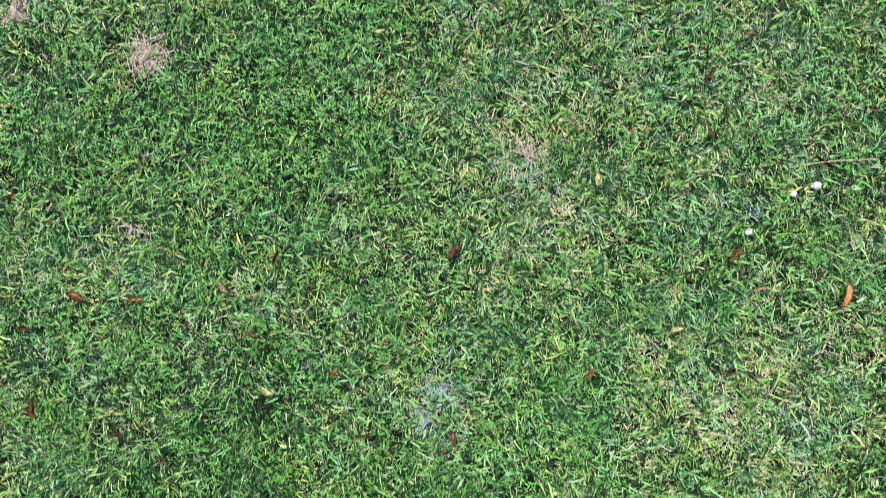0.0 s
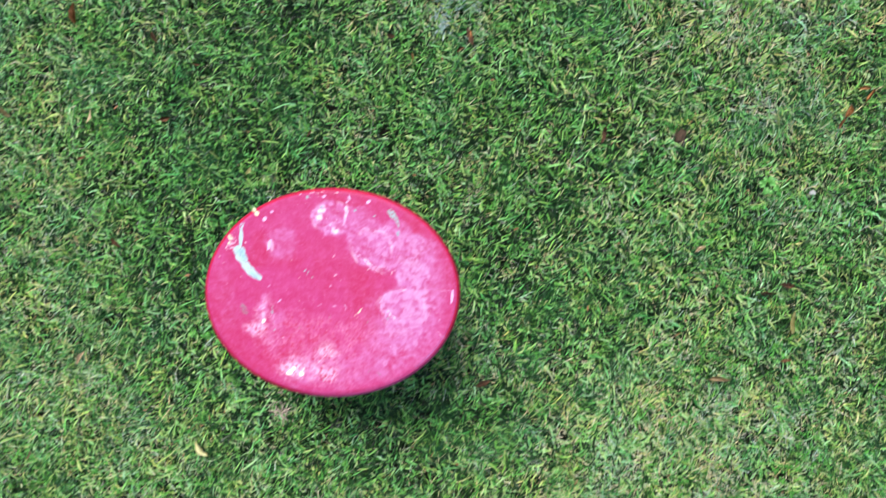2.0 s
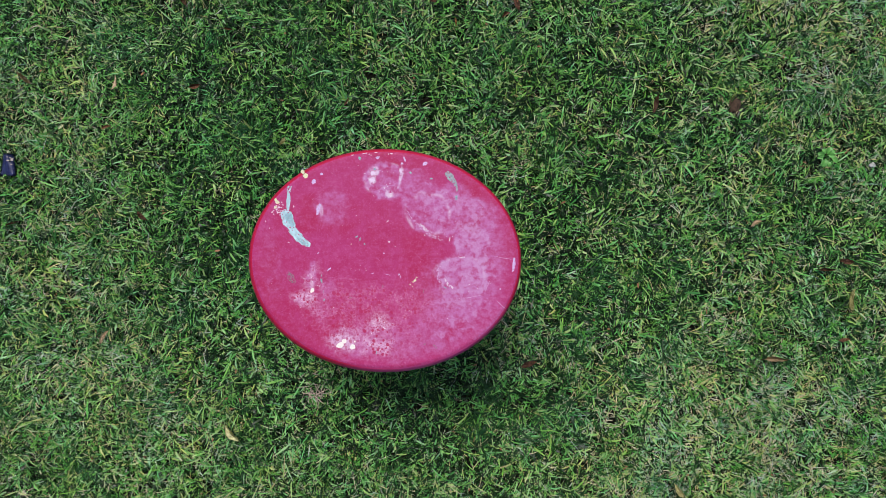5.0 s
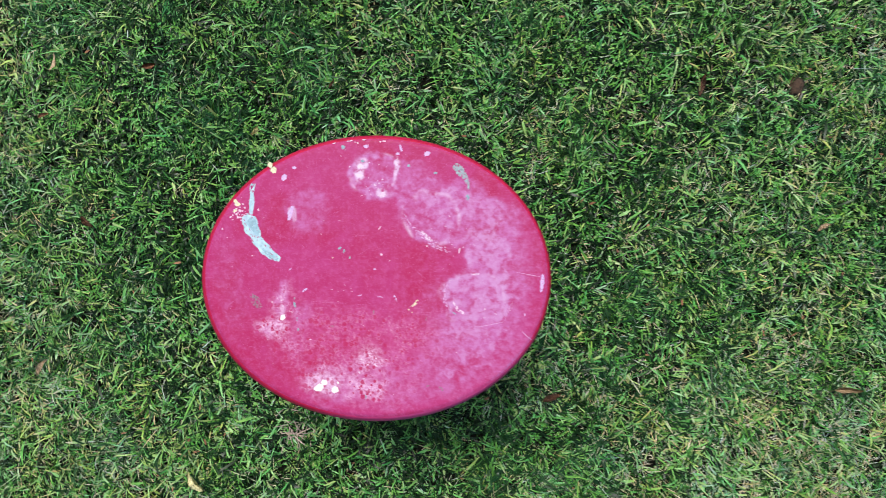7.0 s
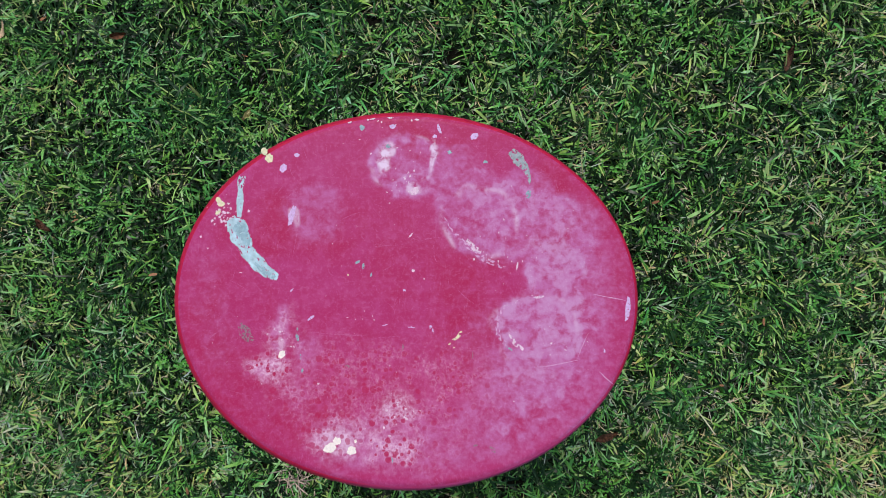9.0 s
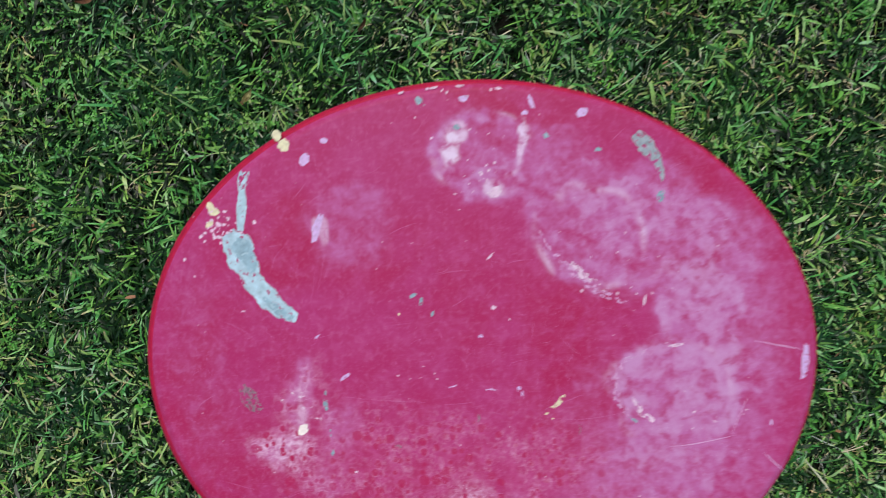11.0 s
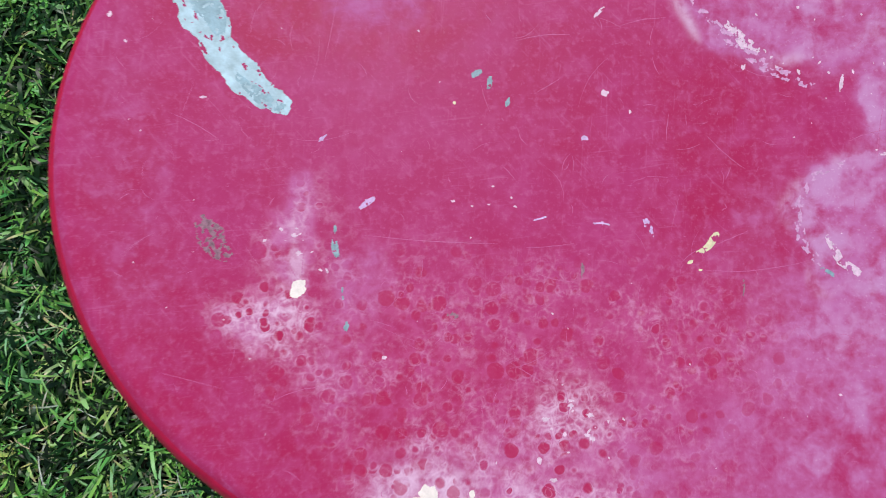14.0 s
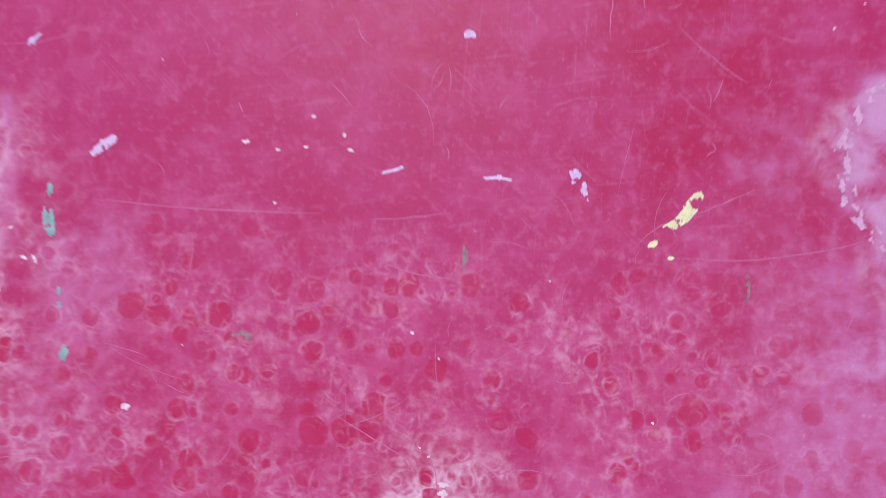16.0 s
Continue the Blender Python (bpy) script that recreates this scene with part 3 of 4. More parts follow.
def rims_of(x, y, spots):
    """Pale crust dried along the borders of the strongest patches."""
    wx = x + 0.014 * (value_noise(x + 5, y + 5, 40, 11) - 0.5)
    wy = y + 0.014 * (value_noise(x + 5, y + 5, 40, 13) - 0.5)
    inside = patches(x, y, spots)
    total = np.zeros_like(x)
    for sx, sy, rx, ry, a in spots:
        r = np.sqrt(((wx - sx) / rx) ** 2 + ((wy - sy) / ry) ** 2)
        total = np.maximum(total, np.exp(-(((r - 0.93) / 0.07) ** 2)))
    broken = np.clip((value_noise(x + 3, y + 3, 55, 31) - 0.42) * 3.2, 0, 1)
    return 0.75 * total * broken * np.clip(1.5 - 1.6 * inside, 0.1, 1)


def tabletop():
    rings, around = 170, 560
    shoulder = [ellipse_ring(inset, z, around) for inset, z in ((0.0046, 0.4978), (0.0060, 0.4986), (0.0078, 0.4994))]
    bm = lofted(shoulder + [[(-0.003 + (x + 0.003) * s, -0.002 + (y + 0.002) * s, HIGH) for x, y, _ in ellipse_ring(0.0105, HIGH, around)] for s in (1 - k / rings for k in range(rings))], close_last=True)
    ob = part("tabletop", bm, TOP, table)
    co = np.zeros(len(ob.data.vertices) * 3, dtype=np.float32)
    ob.data.vertices.foreach_get("co", co)
    co = co.reshape(-1, 3)
    x, y = co[:, 0].astype(float), co[:, 1].astype(float)
    ob.data.attributes.new("haze", "FLOAT", "POINT").data.foreach_set("value", np.maximum(np.maximum(patches(x, y, BLOOM_BACK, 11.0, 0.98), patches(x, y, LOBES, 12.0, 0.70)), patches(x, y, BLOOM_FRONT, 6.0)).astype(np.float32))
    ob.data.attributes.new("foam", "FLOAT", "POINT").data.foreach_set("value", patches(x, y, FOAM, 4.0).astype(np.float32))
    ob.data.attributes.new("crust", "FLOAT", "POINT").data.foreach_set("value", np.maximum(rims_of(x, y, LOBES), patches(x, y, SMEARS, 12.0)).astype(np.float32))
    ob.data.attributes.new("bubbles", "FLOAT", "POINT").data.foreach_set("value", patches(x, y, BUBBLES).astype(np.float32))
    return smooth(ob)


top = tabletop()
tagged(top, "faded red plastic top with chalky bloom and dried bubble rings")
# shoulder and flared skirt in one section, from the top's border outwards and down to its underside
EDGE = [(0.0060, 0.4968), (0.0046, 0.4971), (0.0039, 0.4966), (0.0030, 0.4966), (0.0014, 0.4952), (-0.0004, 0.4930), (-0.0024, 0.4895), (-0.0040, 0.4857), (-0.0056, 0.4815), (-0.0067, 0.4768), (-0.0071, 0.4720), (-0.0060, 0.4706), (-0.0038, 0.4702), (-0.0026, 0.4716), (-0.0018, 0.4780), (0.0040, 0.4870), (0.0105, 0.4915)]
rim = smooth(part("rim", lofted([ellipse_ring(i, z, 240) for i, z in EDGE], close_last=True), RIM, table, "rounded deep red plastic edge"))


def leg(x, y):
    """A tapering plastic leg with rounded corners, leaning in a little under the top and a flat foot."""
    rings = []
    for z, half, shift in ((0.0, 0.0175, 0.0), (0.004, 0.0195, 0.0), (0.02, 0.0200, 0.0), (0.26, 0.0250, 0.016), (0.345, 0.0272, 0.022), (0.358, 0.0325, 0.024), (0.42, 0.0350, 0.030), (0.4915, 0.0360, 0.034)):
        ring = []
        for k in range(24):
            a = 2 * math.pi * k / 24
            c, s = math.cos(a), math.sin(a)
            f = (abs(c) ** 5 + abs(s) ** 5) ** -0.2
            ring.append((half * f * c, half * 0.95 * f * s + shift, z))
        rings.append(ring)
    ob = smooth(part("leg", lofted(rings, True, True), CREAM, table, "cream plastic tapered leg"))
    ob.location = (x, y, 0)
    ob.rotation_euler = (0, 0, math.atan2(y / B**2, x / A**2) + math.pi / 2)
    return ob


for lx, ly in ((-0.174, 0.178), (0.164, 0.172), (-0.174, -0.180), (0.164, -0.178)):
    leg(lx, ly)

# ---- paint on the tabletop ----
PAINT = {
    "cream": plain_material("cream_paint", (0.82, 0.74, 0.69), 0.55, 300.0, 0.12),
    "yellow": plain_material("yellow_paint", (0.66, 0.62, 0.40), 0.55, 300.0, 0.2),
    "teal": plain_material("teal_paint", (0.22, 0.33, 0.38), 0.55, 250.0, 0.35),
    "pale_blue": plain_material("pale_blue_paint", (0.37, 0.53, 0.60), 0.6, 90.0, 0.30),
    "lavender": plain_material("lavender_paint", (0.56, 0.37, 0.64), 0.55, 300.0, 0.2),
    "white": plain_material("white_paint", (0.66, 0.47, 0.60), 0.6, 350.0, 0.22),
    "slate_blue": plain_material("slate_blue_paint", (0.25, 0.40, 0.47), 0.6, 120.0, 0.3),
    "slate": plain_material("slate_paint", (0.27, 0.32, 0.35), 0.6, 250.0, 0.35),
    "chalk": plain_material("dried_chalk", (0.56, 0.29, 0.50), 0.7, 400.0, 0.2),
    "grey": plain_material("grey_smear", (0.26, 0.13, 0.18), 0.7, 400.0, 0.4),
    "scratch": plain_material("scratched_plastic", (0.47, 0.10, 0.27), 0.6, 500.0, 0.25),
}
FILM = HIGH + 0.00008
chance = random.Random(5)


def fleck(kind, x, y, length, width, angle):
    """A dried splash with an uneven outline; sizes in millimetres."""
    bm = bmesh.new()
    n = 40 if length > 7 else 22 if length > 3 else 10
    c, s = math.cos(radians(angle)), math.sin(radians(angle))
    seed = chance.uniform(0, 99)
    rough = 0.22 if kind in ("cream", "yellow") else 0.42
    centre = bm.verts.new((0, 0, 0.00003))
    ring = []
    for k in range(n):
        a = 2 * math.pi * k / n
        r = 1 + rough * noise.noise((math.cos(a) * 1.4 + seed, math.sin(a) * 1.4, seed)) * 1.6 + rough * 0.8 * noise.noise((math.cos(a) * 4 + seed, math.sin(a) * 4, seed + 7)) + rough * 0.15 * chance.uniform(-1, 1)
        u, v = length / 2000 * r * math.cos(a), width / 2000 * r * math.sin(a)
        ring.append(bm.verts.new((u * c - v * s, u * s + v * c, 0)))
    for k in range(n):
        bm.faces.new((centre, ring[k], ring[(k + 1) % n]))
    ob = part("paint_splash", bm, PAINT[kind], top)
    ob.location = (x, y, FILM + chance.uniform(0, 0.00004))
    return ob


SPLASHES = {
    "cream": [(-0.1656, -0.0707, 11.1, 8.7, 60), (-0.1022, -0.194, 16.6, 12.7, 30), (-0.0931, -0.1849, 10.3, 10.3, 0), (-0.0738, -0.1978, 12.7, 11.9, 0), (-0.0687, -0.1853, 3.2, 4.7, 0), (-0.1069, -0.1971, 8.7, 5.5, 0), ],
    "yellow": [(-0.2475, 0.1300, 13.0, 7.5, 120), (-0.2440, 0.1270, 8.0, 6.0, 20), (-0.2492, 0.1156, 8.0, 5.0, 30), (-0.1874, 0.1957, 9.2, 9.2, 0), (-0.1813, 0.187, 11.2, 10.2, 0), (0.0549, -0.0566, 3.5, 1.8, 20), (-0.0782, 0.0339, 1.9, 1.9, 0), (0.0606, -0.0611, 2.5, 1.3, 0)],
    "teal": [(-0.0583, 0.2252, 11.2, 6.6, 130), (0.1578, 0.1388, 11.2, 8.1, 80), (0.0552, 0.1941, 5.6, 4.6, 0), (0.1012, 0.1811, 6.1, 4.1, 0), (-0.0656, 0.0503, 7.6, 4.1, 30), (-0.0583, 0.0452, 8.2, 4.1, 80), (-0.0481, 0.0342, 4.1, 2.5, 70), (-0.1389, -0.092, 5.1, 2.2, 80), (-0.0254, 0.2022, 7.1, 6.1, 0), (-0.1446, -0.0484, 12.1, 4.4, 100), (-0.1453, -0.0373, 4.4, 1.9, 90), (0.133, -0.0626, 9.5, 2.9, -30), (-0.0204, -0.2103, 10.3, 2.4, 100), (-0.1408, -0.0737, 7.6, 1.3, 95)],
    "lavender": [(-0.163, 0.1737, 13.2, 10.2, 60), (-0.145, 0.1904, 7.1, 5.6, 0), (-0.1513, 0.1115, 28.5, 8.7, 75), (-0.0192, 0.2275, 9.2, 6.6, 0), (0.0871, 0.2141, 12.2, 8.1, 30), (0.0416, 0.2245, 14.3, 4.1, 110), (0.0355, 0.2144, 6.1, 4.6, 0), (0.2863, -0.01, 32.6, 7.6, 85), (-0.0303, -0.0318, 8.2, 1.6, 15), (0.0049, -0.0351, 10.1, 1.6, -5), (0.2567, -0.065, 6.1, 2.0, 100), (-0.1272, -0.0231, 11.4, 4.4, 35), (-0.1527, 0.0136, 5.1, 2.2, 40), (-0.0043, 0.0137, 4.4, 2.9, 0)],
    "white": [(-0.048, 0.2375, 12.0, 3.0, 10), (-0.022, 0.239, 9.0, 2.6, 0), (0.012, 0.2365, 6.0, 2.4, -5), (-0.075, 0.2335, 7.0, 2.2, 14), (0.0084, 0.1437, 13.2, 10.7, 30), (0.1434, 0.0445, 12.7, 2.5, 85), (0.1705, 0.0056, 15.3, 3.1, 5), (0.0045, 0.0859, 9.5, 2.5, 45), (-0.2193, 0.037, 3.8, 1.6, 0), (-0.2719, 0.084, 3.2, 3.2, 0), (-0.2632, 0.0689, 1.9, 1.6, 0), (0.0072, 0.0395, 4.4, 2.9, 0), (0.0216, 0.0288, 1.9, 1.9, 0), (-0.1178, -0.1094, 2.9, 2.2, 0), (0.1387, -0.1316, 1.9, 1.6, 0)],
    "grey": [(-0.0798, -0.0866, 7.0, 4.4, 0), (0.0888, -0.1905, 7.1, 5.9, 0), (0.1111, -0.1952, 11.1, 4.7, -40), (-0.0066, -0.0615, 9.5, 2.5, 90), (0.0846, -0.0713, 10.1, 2.2, 85)],
}


def brush_stroke(kind, line, cover, seed, name="brush_stroke"):
    """A dry brush stroke along a line of (x, y, width in mm), flaked through where the paint has come off."""
    pts = [Vector(p[:2]) for p in line]
    lengths = [0.0]
    for a, b in zip(pts, pts[1:]):
        lengths.append(lengths[-1] + (b - a).length)
    step = 0.0005
    n = int(lengths[-1] / step)
    bm = bmesh.new()
    shared = {}

    def corner(i, j):
        if (i, j) not in shared:
            s = i * step
            x, y, w = (np.interp(s, lengths, [p[c] for p in line]) for c in range(3))
            x2, y2 = (np.interp(s + 0.002, lengths, [p[c] for p in line]) for c in range(2))
            x1, y1 = (np.interp(s - 0.002, lengths, [p[c] for p in line]) for c in range(2))
            d = Vector((x2 - x1, y2 - y1)).normalized()
            v = j * step
            shared[i, j] = bm.verts.new((x - d.y * v + chance.uniform(-1, 1) * 1e-4, y + d.x * v + chance.uniform(-1, 1) * 1e-4, FILM + 0.00006 + seed * 5e-7))
        return shared[i, j]

    for i in range(n):
        half = np.interp(i * step, lengths, [p[2] for p in line]) / 2000
        m = int(half / step) + 1
        for j in range(-m, m):
            s, v = i * step, (j + 0.5) * step
            edge = 1 - abs(v) / half + 0.30 * noise.noise((s * 90, v * 90, seed)) + 0.10 * noise.noise((s * 380, v * 380, seed))
            ends = min(s, lengths[-1] - s) / min(0.006, lengths[-1] * 0.3) + 0.5 * noise.noise((v * 400, s * 90, seed + 5))
            flake = noise.noise((s * 230, v * 330, seed + 9)) + 0.5 * noise.noise((s * 700, v * 700, seed + 3))
            if edge > 0.08 and ends > 0.15 and flake < cover:
                bm.faces.new((corner(i, j), corner(i + 1, j), corner(i + 1, j + 1), corner(i, j + 1)))
    return part(name, bm, PAINT[kind], top, "flaking " + kind.replace("_", " ") + " paint")


for kind, list_of in SPLASHES.items():
    for row in list_of:
        x, y, long, wide, angle = row
        if long < 6.5 or kind == "cream" or wide > 5 and kind == "yellow":
            fleck(kind, *row)
            continue
        # larger splashes are flaked and ragged
        dx, dy = math.cos(radians(angle)) * long / 2000, math.sin(radians(angle)) * long / 2000
        bend = chance.uniform(-0.15, 0.15)
        line = [(x - dx, y - dy, wide * 0.5), (x - dy * bend, y + dx * bend, wide), (x + dx, y + dy, wide * 0.45)]
        brush_stroke(kind, line, {"white": 0.32, "yellow": 0.4, "lavender": 0.45, "teal": 0.4, "grey": 0.05}[kind], chance.uniform(0, 90), "paint_splash")
for row in [(-0.0566, -0.0136, 1.9, 1.6, 0), (-0.0461, -0.02, 1.9, 1.6, 0), (-0.0439, -0.0251, 2.9, 1.6, -30), (-0.079, -0.0219, 2.9, 2.2, 0), (-0.0685, -0.0247, 1.9, 1.6, 0), (-0.0589, -0.0238, 1.9, 1.3, 0), (-0.0136, -0.1366, 3.8, 2.9, 0), (-0.0026, -0.142, 5.1, 3.2, 0), (-0.0279, -0.1441, 5.1, 3.2, 0), (-0.0043, -0.153, 4.4, 2.9, 0), (-0.0234, -0.1779, 5.1, 3.2, 0), (-0.0313, -0.1669, 3.8, 5.1, 0)]:
    fleck("white", row[0], row[1], row[2] * 0.8, row[3] * 0.7, row[4])
for k in range(58):
    fleck("white", -0.2393 + chance.gauss(0, 0.012), 0.1131 + chance.gauss(0, 0.008), d := chance.uniform(0.9, 4.2), d * 0.8, chance.uniform(0, 180))
for cx, cy, spread, count in ((0.0, 0.156, 0.012, 16), (0.15, 0.065, 0.024, 12), (0.105, 0.066, 0.014, 7), (-0.165, -0.045, 0.010, 12), (-0.01, -0.148, 0.016, 14), (-0.02, 0.215, 0.03, 14), (0.195, -0.06, 0.02, 12)):
    for k in range(count):
        fleck("white", cx + chance.gauss(0, spread), cy + chance.gauss(0, spread * 0.7), d := chance.uniform(0.7, 3.4), d * chance.uniform(0.4, 0.9), chance.uniform(0, 180))
for k in range(60):
    r, a = 0.9 * math.sqrt(chance.random()), chance.uniform(0, 6.283)
    fleck("white", A * r * math.cos(a), B * r * math.sin(a), d := chance.uniform(0.5, 1.5), d * 0.7, chance.uniform(0, 180))

brush_stroke("pale_blue", [(-0.2330, 0.1085, 14.0), (-0.2255, 0.0975, 29.0), (-0.2187, 0.0823, 27.0), (-0.2120, 0.0665, 19.0), (-0.1984, 0.0505, 21.0), (-0.1857, 0.0385, 18.0), (-0.1700, 0.0300, 8.0)], 0.50, 1.0)
brush_stroke("pale_blue", [(-0.2170, 0.1640, 9.0), (-0.2185, 0.1560, 11.0), (-0.2197, 0.1464, 7.0)], 0.02, 20.0)
brush_stroke("pale_blue", [(-0.2195, 0.1490, 7.0), (-0.2202, 0.1284, 9.5), (-0.2213, 0.1095, 7.0)], 0.60, 24.0)
brush_stroke("yellow", [(0.0570, -0.0530, 2.5), (0.0640, -0.0490, 4.5), (0.0695, -0.0425, 4.5), (0.0705, -0.0390, 1.5)], 0.1, 41.0)
brush_stroke("lavender", [(0.0290, -0.0310, 3.0), (0.0310, -0.0370, 6.0), (0.0330, -0.0430, 3.0)], -0.1, 43.0)
brush_stroke("slate_blue", [(-0.2270, 0.1010, 10.0), (-0.2185, 0.0930, 19.0), (-0.2130, 0.0830, 14.0), (-0.2095, 0.0720, 5.0)], 0.34, 161.0)
brush_stroke("slate_blue", [(-0.2020, 0.0500, 4.0), (-0.1850, 0.0350, 9.0), (-0.1730, 0.0300, 5.0)], 0.05, 165.0)
brush_stroke("grey", [(-0.2225, -0.0300, 8.0), (-0.2150, -0.0400, 17.0), (-0.2105, -0.0480, 13.0), (-0.2040, -0.0540, 6.0)], 0.02, 51.0)
brush_stroke("white", [(0.1000, 0.0620, 4.0), (0.0880, 0.0680, 9.0), (0.0760, 0.0800, 4.0)], 0.05, 81.0)
brush_stroke("white", [(0.1320, -0.0400, 3.0), (0.1400, -0.0560, 6.0), (0.1520, -0.0640, 4.0)], 0.0, 91.0)
brush_stroke("chalk", [(0.0470, 0.1100, 2.0), (0.0610, 0.0890, 4.0), (0.0810, 0.0690, 7.0), (0.1020, 0.0530, 8.0), (0.1280, 0.0430, 4.0)], -0.12, 101.0)
brush_stroke("chalk", [(0.1480, 0.0020, 2.0), (0.1260, -0.0080, 4.0), (0.1160, -0.0260, 5.0), (0.1180, -0.0430, 6.0), (0.1300, -0.0600, 5.0)], -0.12, 111.0)
brush_stroke("slate", [(0.1335, 0.1961, 10.2), (0.1426, 0.1859, 17.3), (0.1527, 0.1757, 11.2), (0.1577, 0.1631, 5.1), (0.1598, 0.1519, 2.5)], 0.3, 33.0)


def scratch(x1, y1, x2, y2, wide=0.0005, kind="scratch"):
    a, b = Vector((x1, y1, FILM)), Vector((x2, y2, FILM))
    side = Vector((a.y - b.y, b.x - a.x, 0)).normalized()
    bow, n = chance.uniform(-0.05, 0.05) * (b - a).length, 9
    bm = bmesh.new()
    rows = []
    for k in range(n + 1):
        s = k / n
        p = a.lerp(b, s) + side * bow * math.sin(math.pi * s) + side * chance.uniform(-1, 1) * 0.0002
        w = wide * (0.25 + 0.75 * math.sin(math.pi * s)) * chance.uniform(0.5, 1.1) / 2
        rows.append((bm.verts.new(p + side * w), bm.verts.new(p - side * w)))
    for p, q in zip(rows, rows[1:]):
        bm.faces.new((p[0], p[1], q[1], q[0]))
    return part("scratch", bm, PAINT[kind], top)


for row in [(-0.13, -0.041, -0.054, -0.046), (-0.038, -0.048, -0.011, -0.046), (0.064, -0.049, 0.088, -0.039), (0.061, -0.061, 0.122, -0.056), (-0.048, -0.112, -0.021, -0.128), (-0.055, -0.178, -0.048, -0.137), (0.016, 0.078, 0.043, 0.083), (-0.033, 0.039, -0.018, 0.048), (0.042, 0.012, 0.044, 0.028), (-0.044, 0.069, -0.012, 0.073), (0.193, 0.154, 0.199, 0.137), (-0.001, -0.208, 0.007, -0.236), (-0.142, -0.214, -0.138, -0.199), (0.087, -0.004, 0.065, 0.015), (0.163, -0.097, 0.137, -0.107), (0.146, 0.012, 0.169, 0.019)]:
    scratch(*row)
for row in [(0.241, 0.009, 0.284, 0.001), (0.250, -0.092, 0.270, -0.110), (0.236, -0.042, 0.222, -0.075), (0.222, -0.077, 0.165, -0.087)]:
    scratch(*row, wide=0.0012, kind="chalk")
bm = bmesh.new()
for k in range(330):
    r, a, d = 0.93 * math.sqrt(chance.random()), chance.uniform(0, 6.283), chance.choice((0.1, 1.5, 1.65, 0.75, 2.4)) + chance.gauss(0, 0.35)
    l, w = min(0.04, chance.expovariate(1 / 0.010) + 0.002), chance.uniform(0.00005, 0.00018)
    p = Vector((A * r * math.cos(a), B * r * math.sin(a), FILM - 0.00004))
    u, v = Vector((math.cos(d), math.sin(d), 0)), Vector((-math.sin(d), math.cos(d), 0))
    bow = chance.uniform(-0.16, 0.16) * l
    rows = [(p + u * l * q + v * (bow * math.sin(3.14 * q)), w * (0.2 + math.sin(3.14 * q))) for q in (0, 0.25, 0.5, 0.75, 1)]
    if any((q[0].x / (A - 0.011)) ** 2 + (q[0].y / (B - 0.011)) ** 2 > 0.97 for q in rows):
        continue
    pairs = [(bm.verts.new(c + v * h), bm.verts.new(c - v * h)) for c, h in rows]
    for m, n in zip(pairs, pairs[1:]):
        bm.faces.new((m[0], m[1], n[1], n[0]))
tagged(part("scuffing", bm, PAINT["scratch"], top), kind="stuff")

# ---- fallen leaves ----


def leaf_mesh(name, slim, seed, mat):
    """A curled dead leaf, a metre long before scaling, with a raised midrib and a short stalk."""
    bm = bmesh.new()
    n, across = 12, 4
    rows = []
    for i in range(n + 1):
        s = i / n
        half = slim * math.sin(math.pi * min(1, s * 0.96 + 0.04)) ** 0.75 * (1 - 0.25 * s)
        row = []
        for j in range(-across, across + 1):
            v = j / across
            torn = 0.34 * max(0.0, noise.noise((s * 4.5, 3 if v > 0 else -3, seed))) * abs(v)
            edge = 1 + 0.16 * noise.noise((s * 9, v * 3, seed)) - torn
            x = s - 0.5 + 0.05 * noise.noise((s * 3, v * 4, seed + 8))
            y = half * v * edge + 0.09 * math.sin(s * 3 + seed)
            z = 0.20 * abs(v) ** 1.6 * (0.6 + 0.5 * math.sin(seed)) + 0.16 * math.cos((s - 0.5) * 3.4) * math.cos(seed * 2) - 0.02 * (j == 0) + 0.07 * noise.noise((s * 5, v * 2, seed + 4))
            row.append(bm.verts.new((x, y, z)))
        rows.append(row)
    for a, b in zip(rows, rows[1:]):
        for j in range(2 * across):
            bm.faces.new((a[j], b[j], b[j + 1], a[j + 1]))
    mid = rows[0][across].co.copy()
    tail = [bm.verts.new(mid + Vector(v)) for v in ((0, -0.02, 0), (0, 0.02, 0), (-0.16, 0.03, 0.03), (-0.16, 0.0, 0.03))]
    bm.faces.new(tail)
    bmesh.ops.solidify(bm, geom=bm.faces[:], thickness=0.012)
    me = bpy.data.meshes.new(name)
    bm.to_mesh(me)
    bm.free()
    me.materials.append(mat)
    me.polygons.foreach_set("use_smooth", [True] * len(me.polygons))
    return me


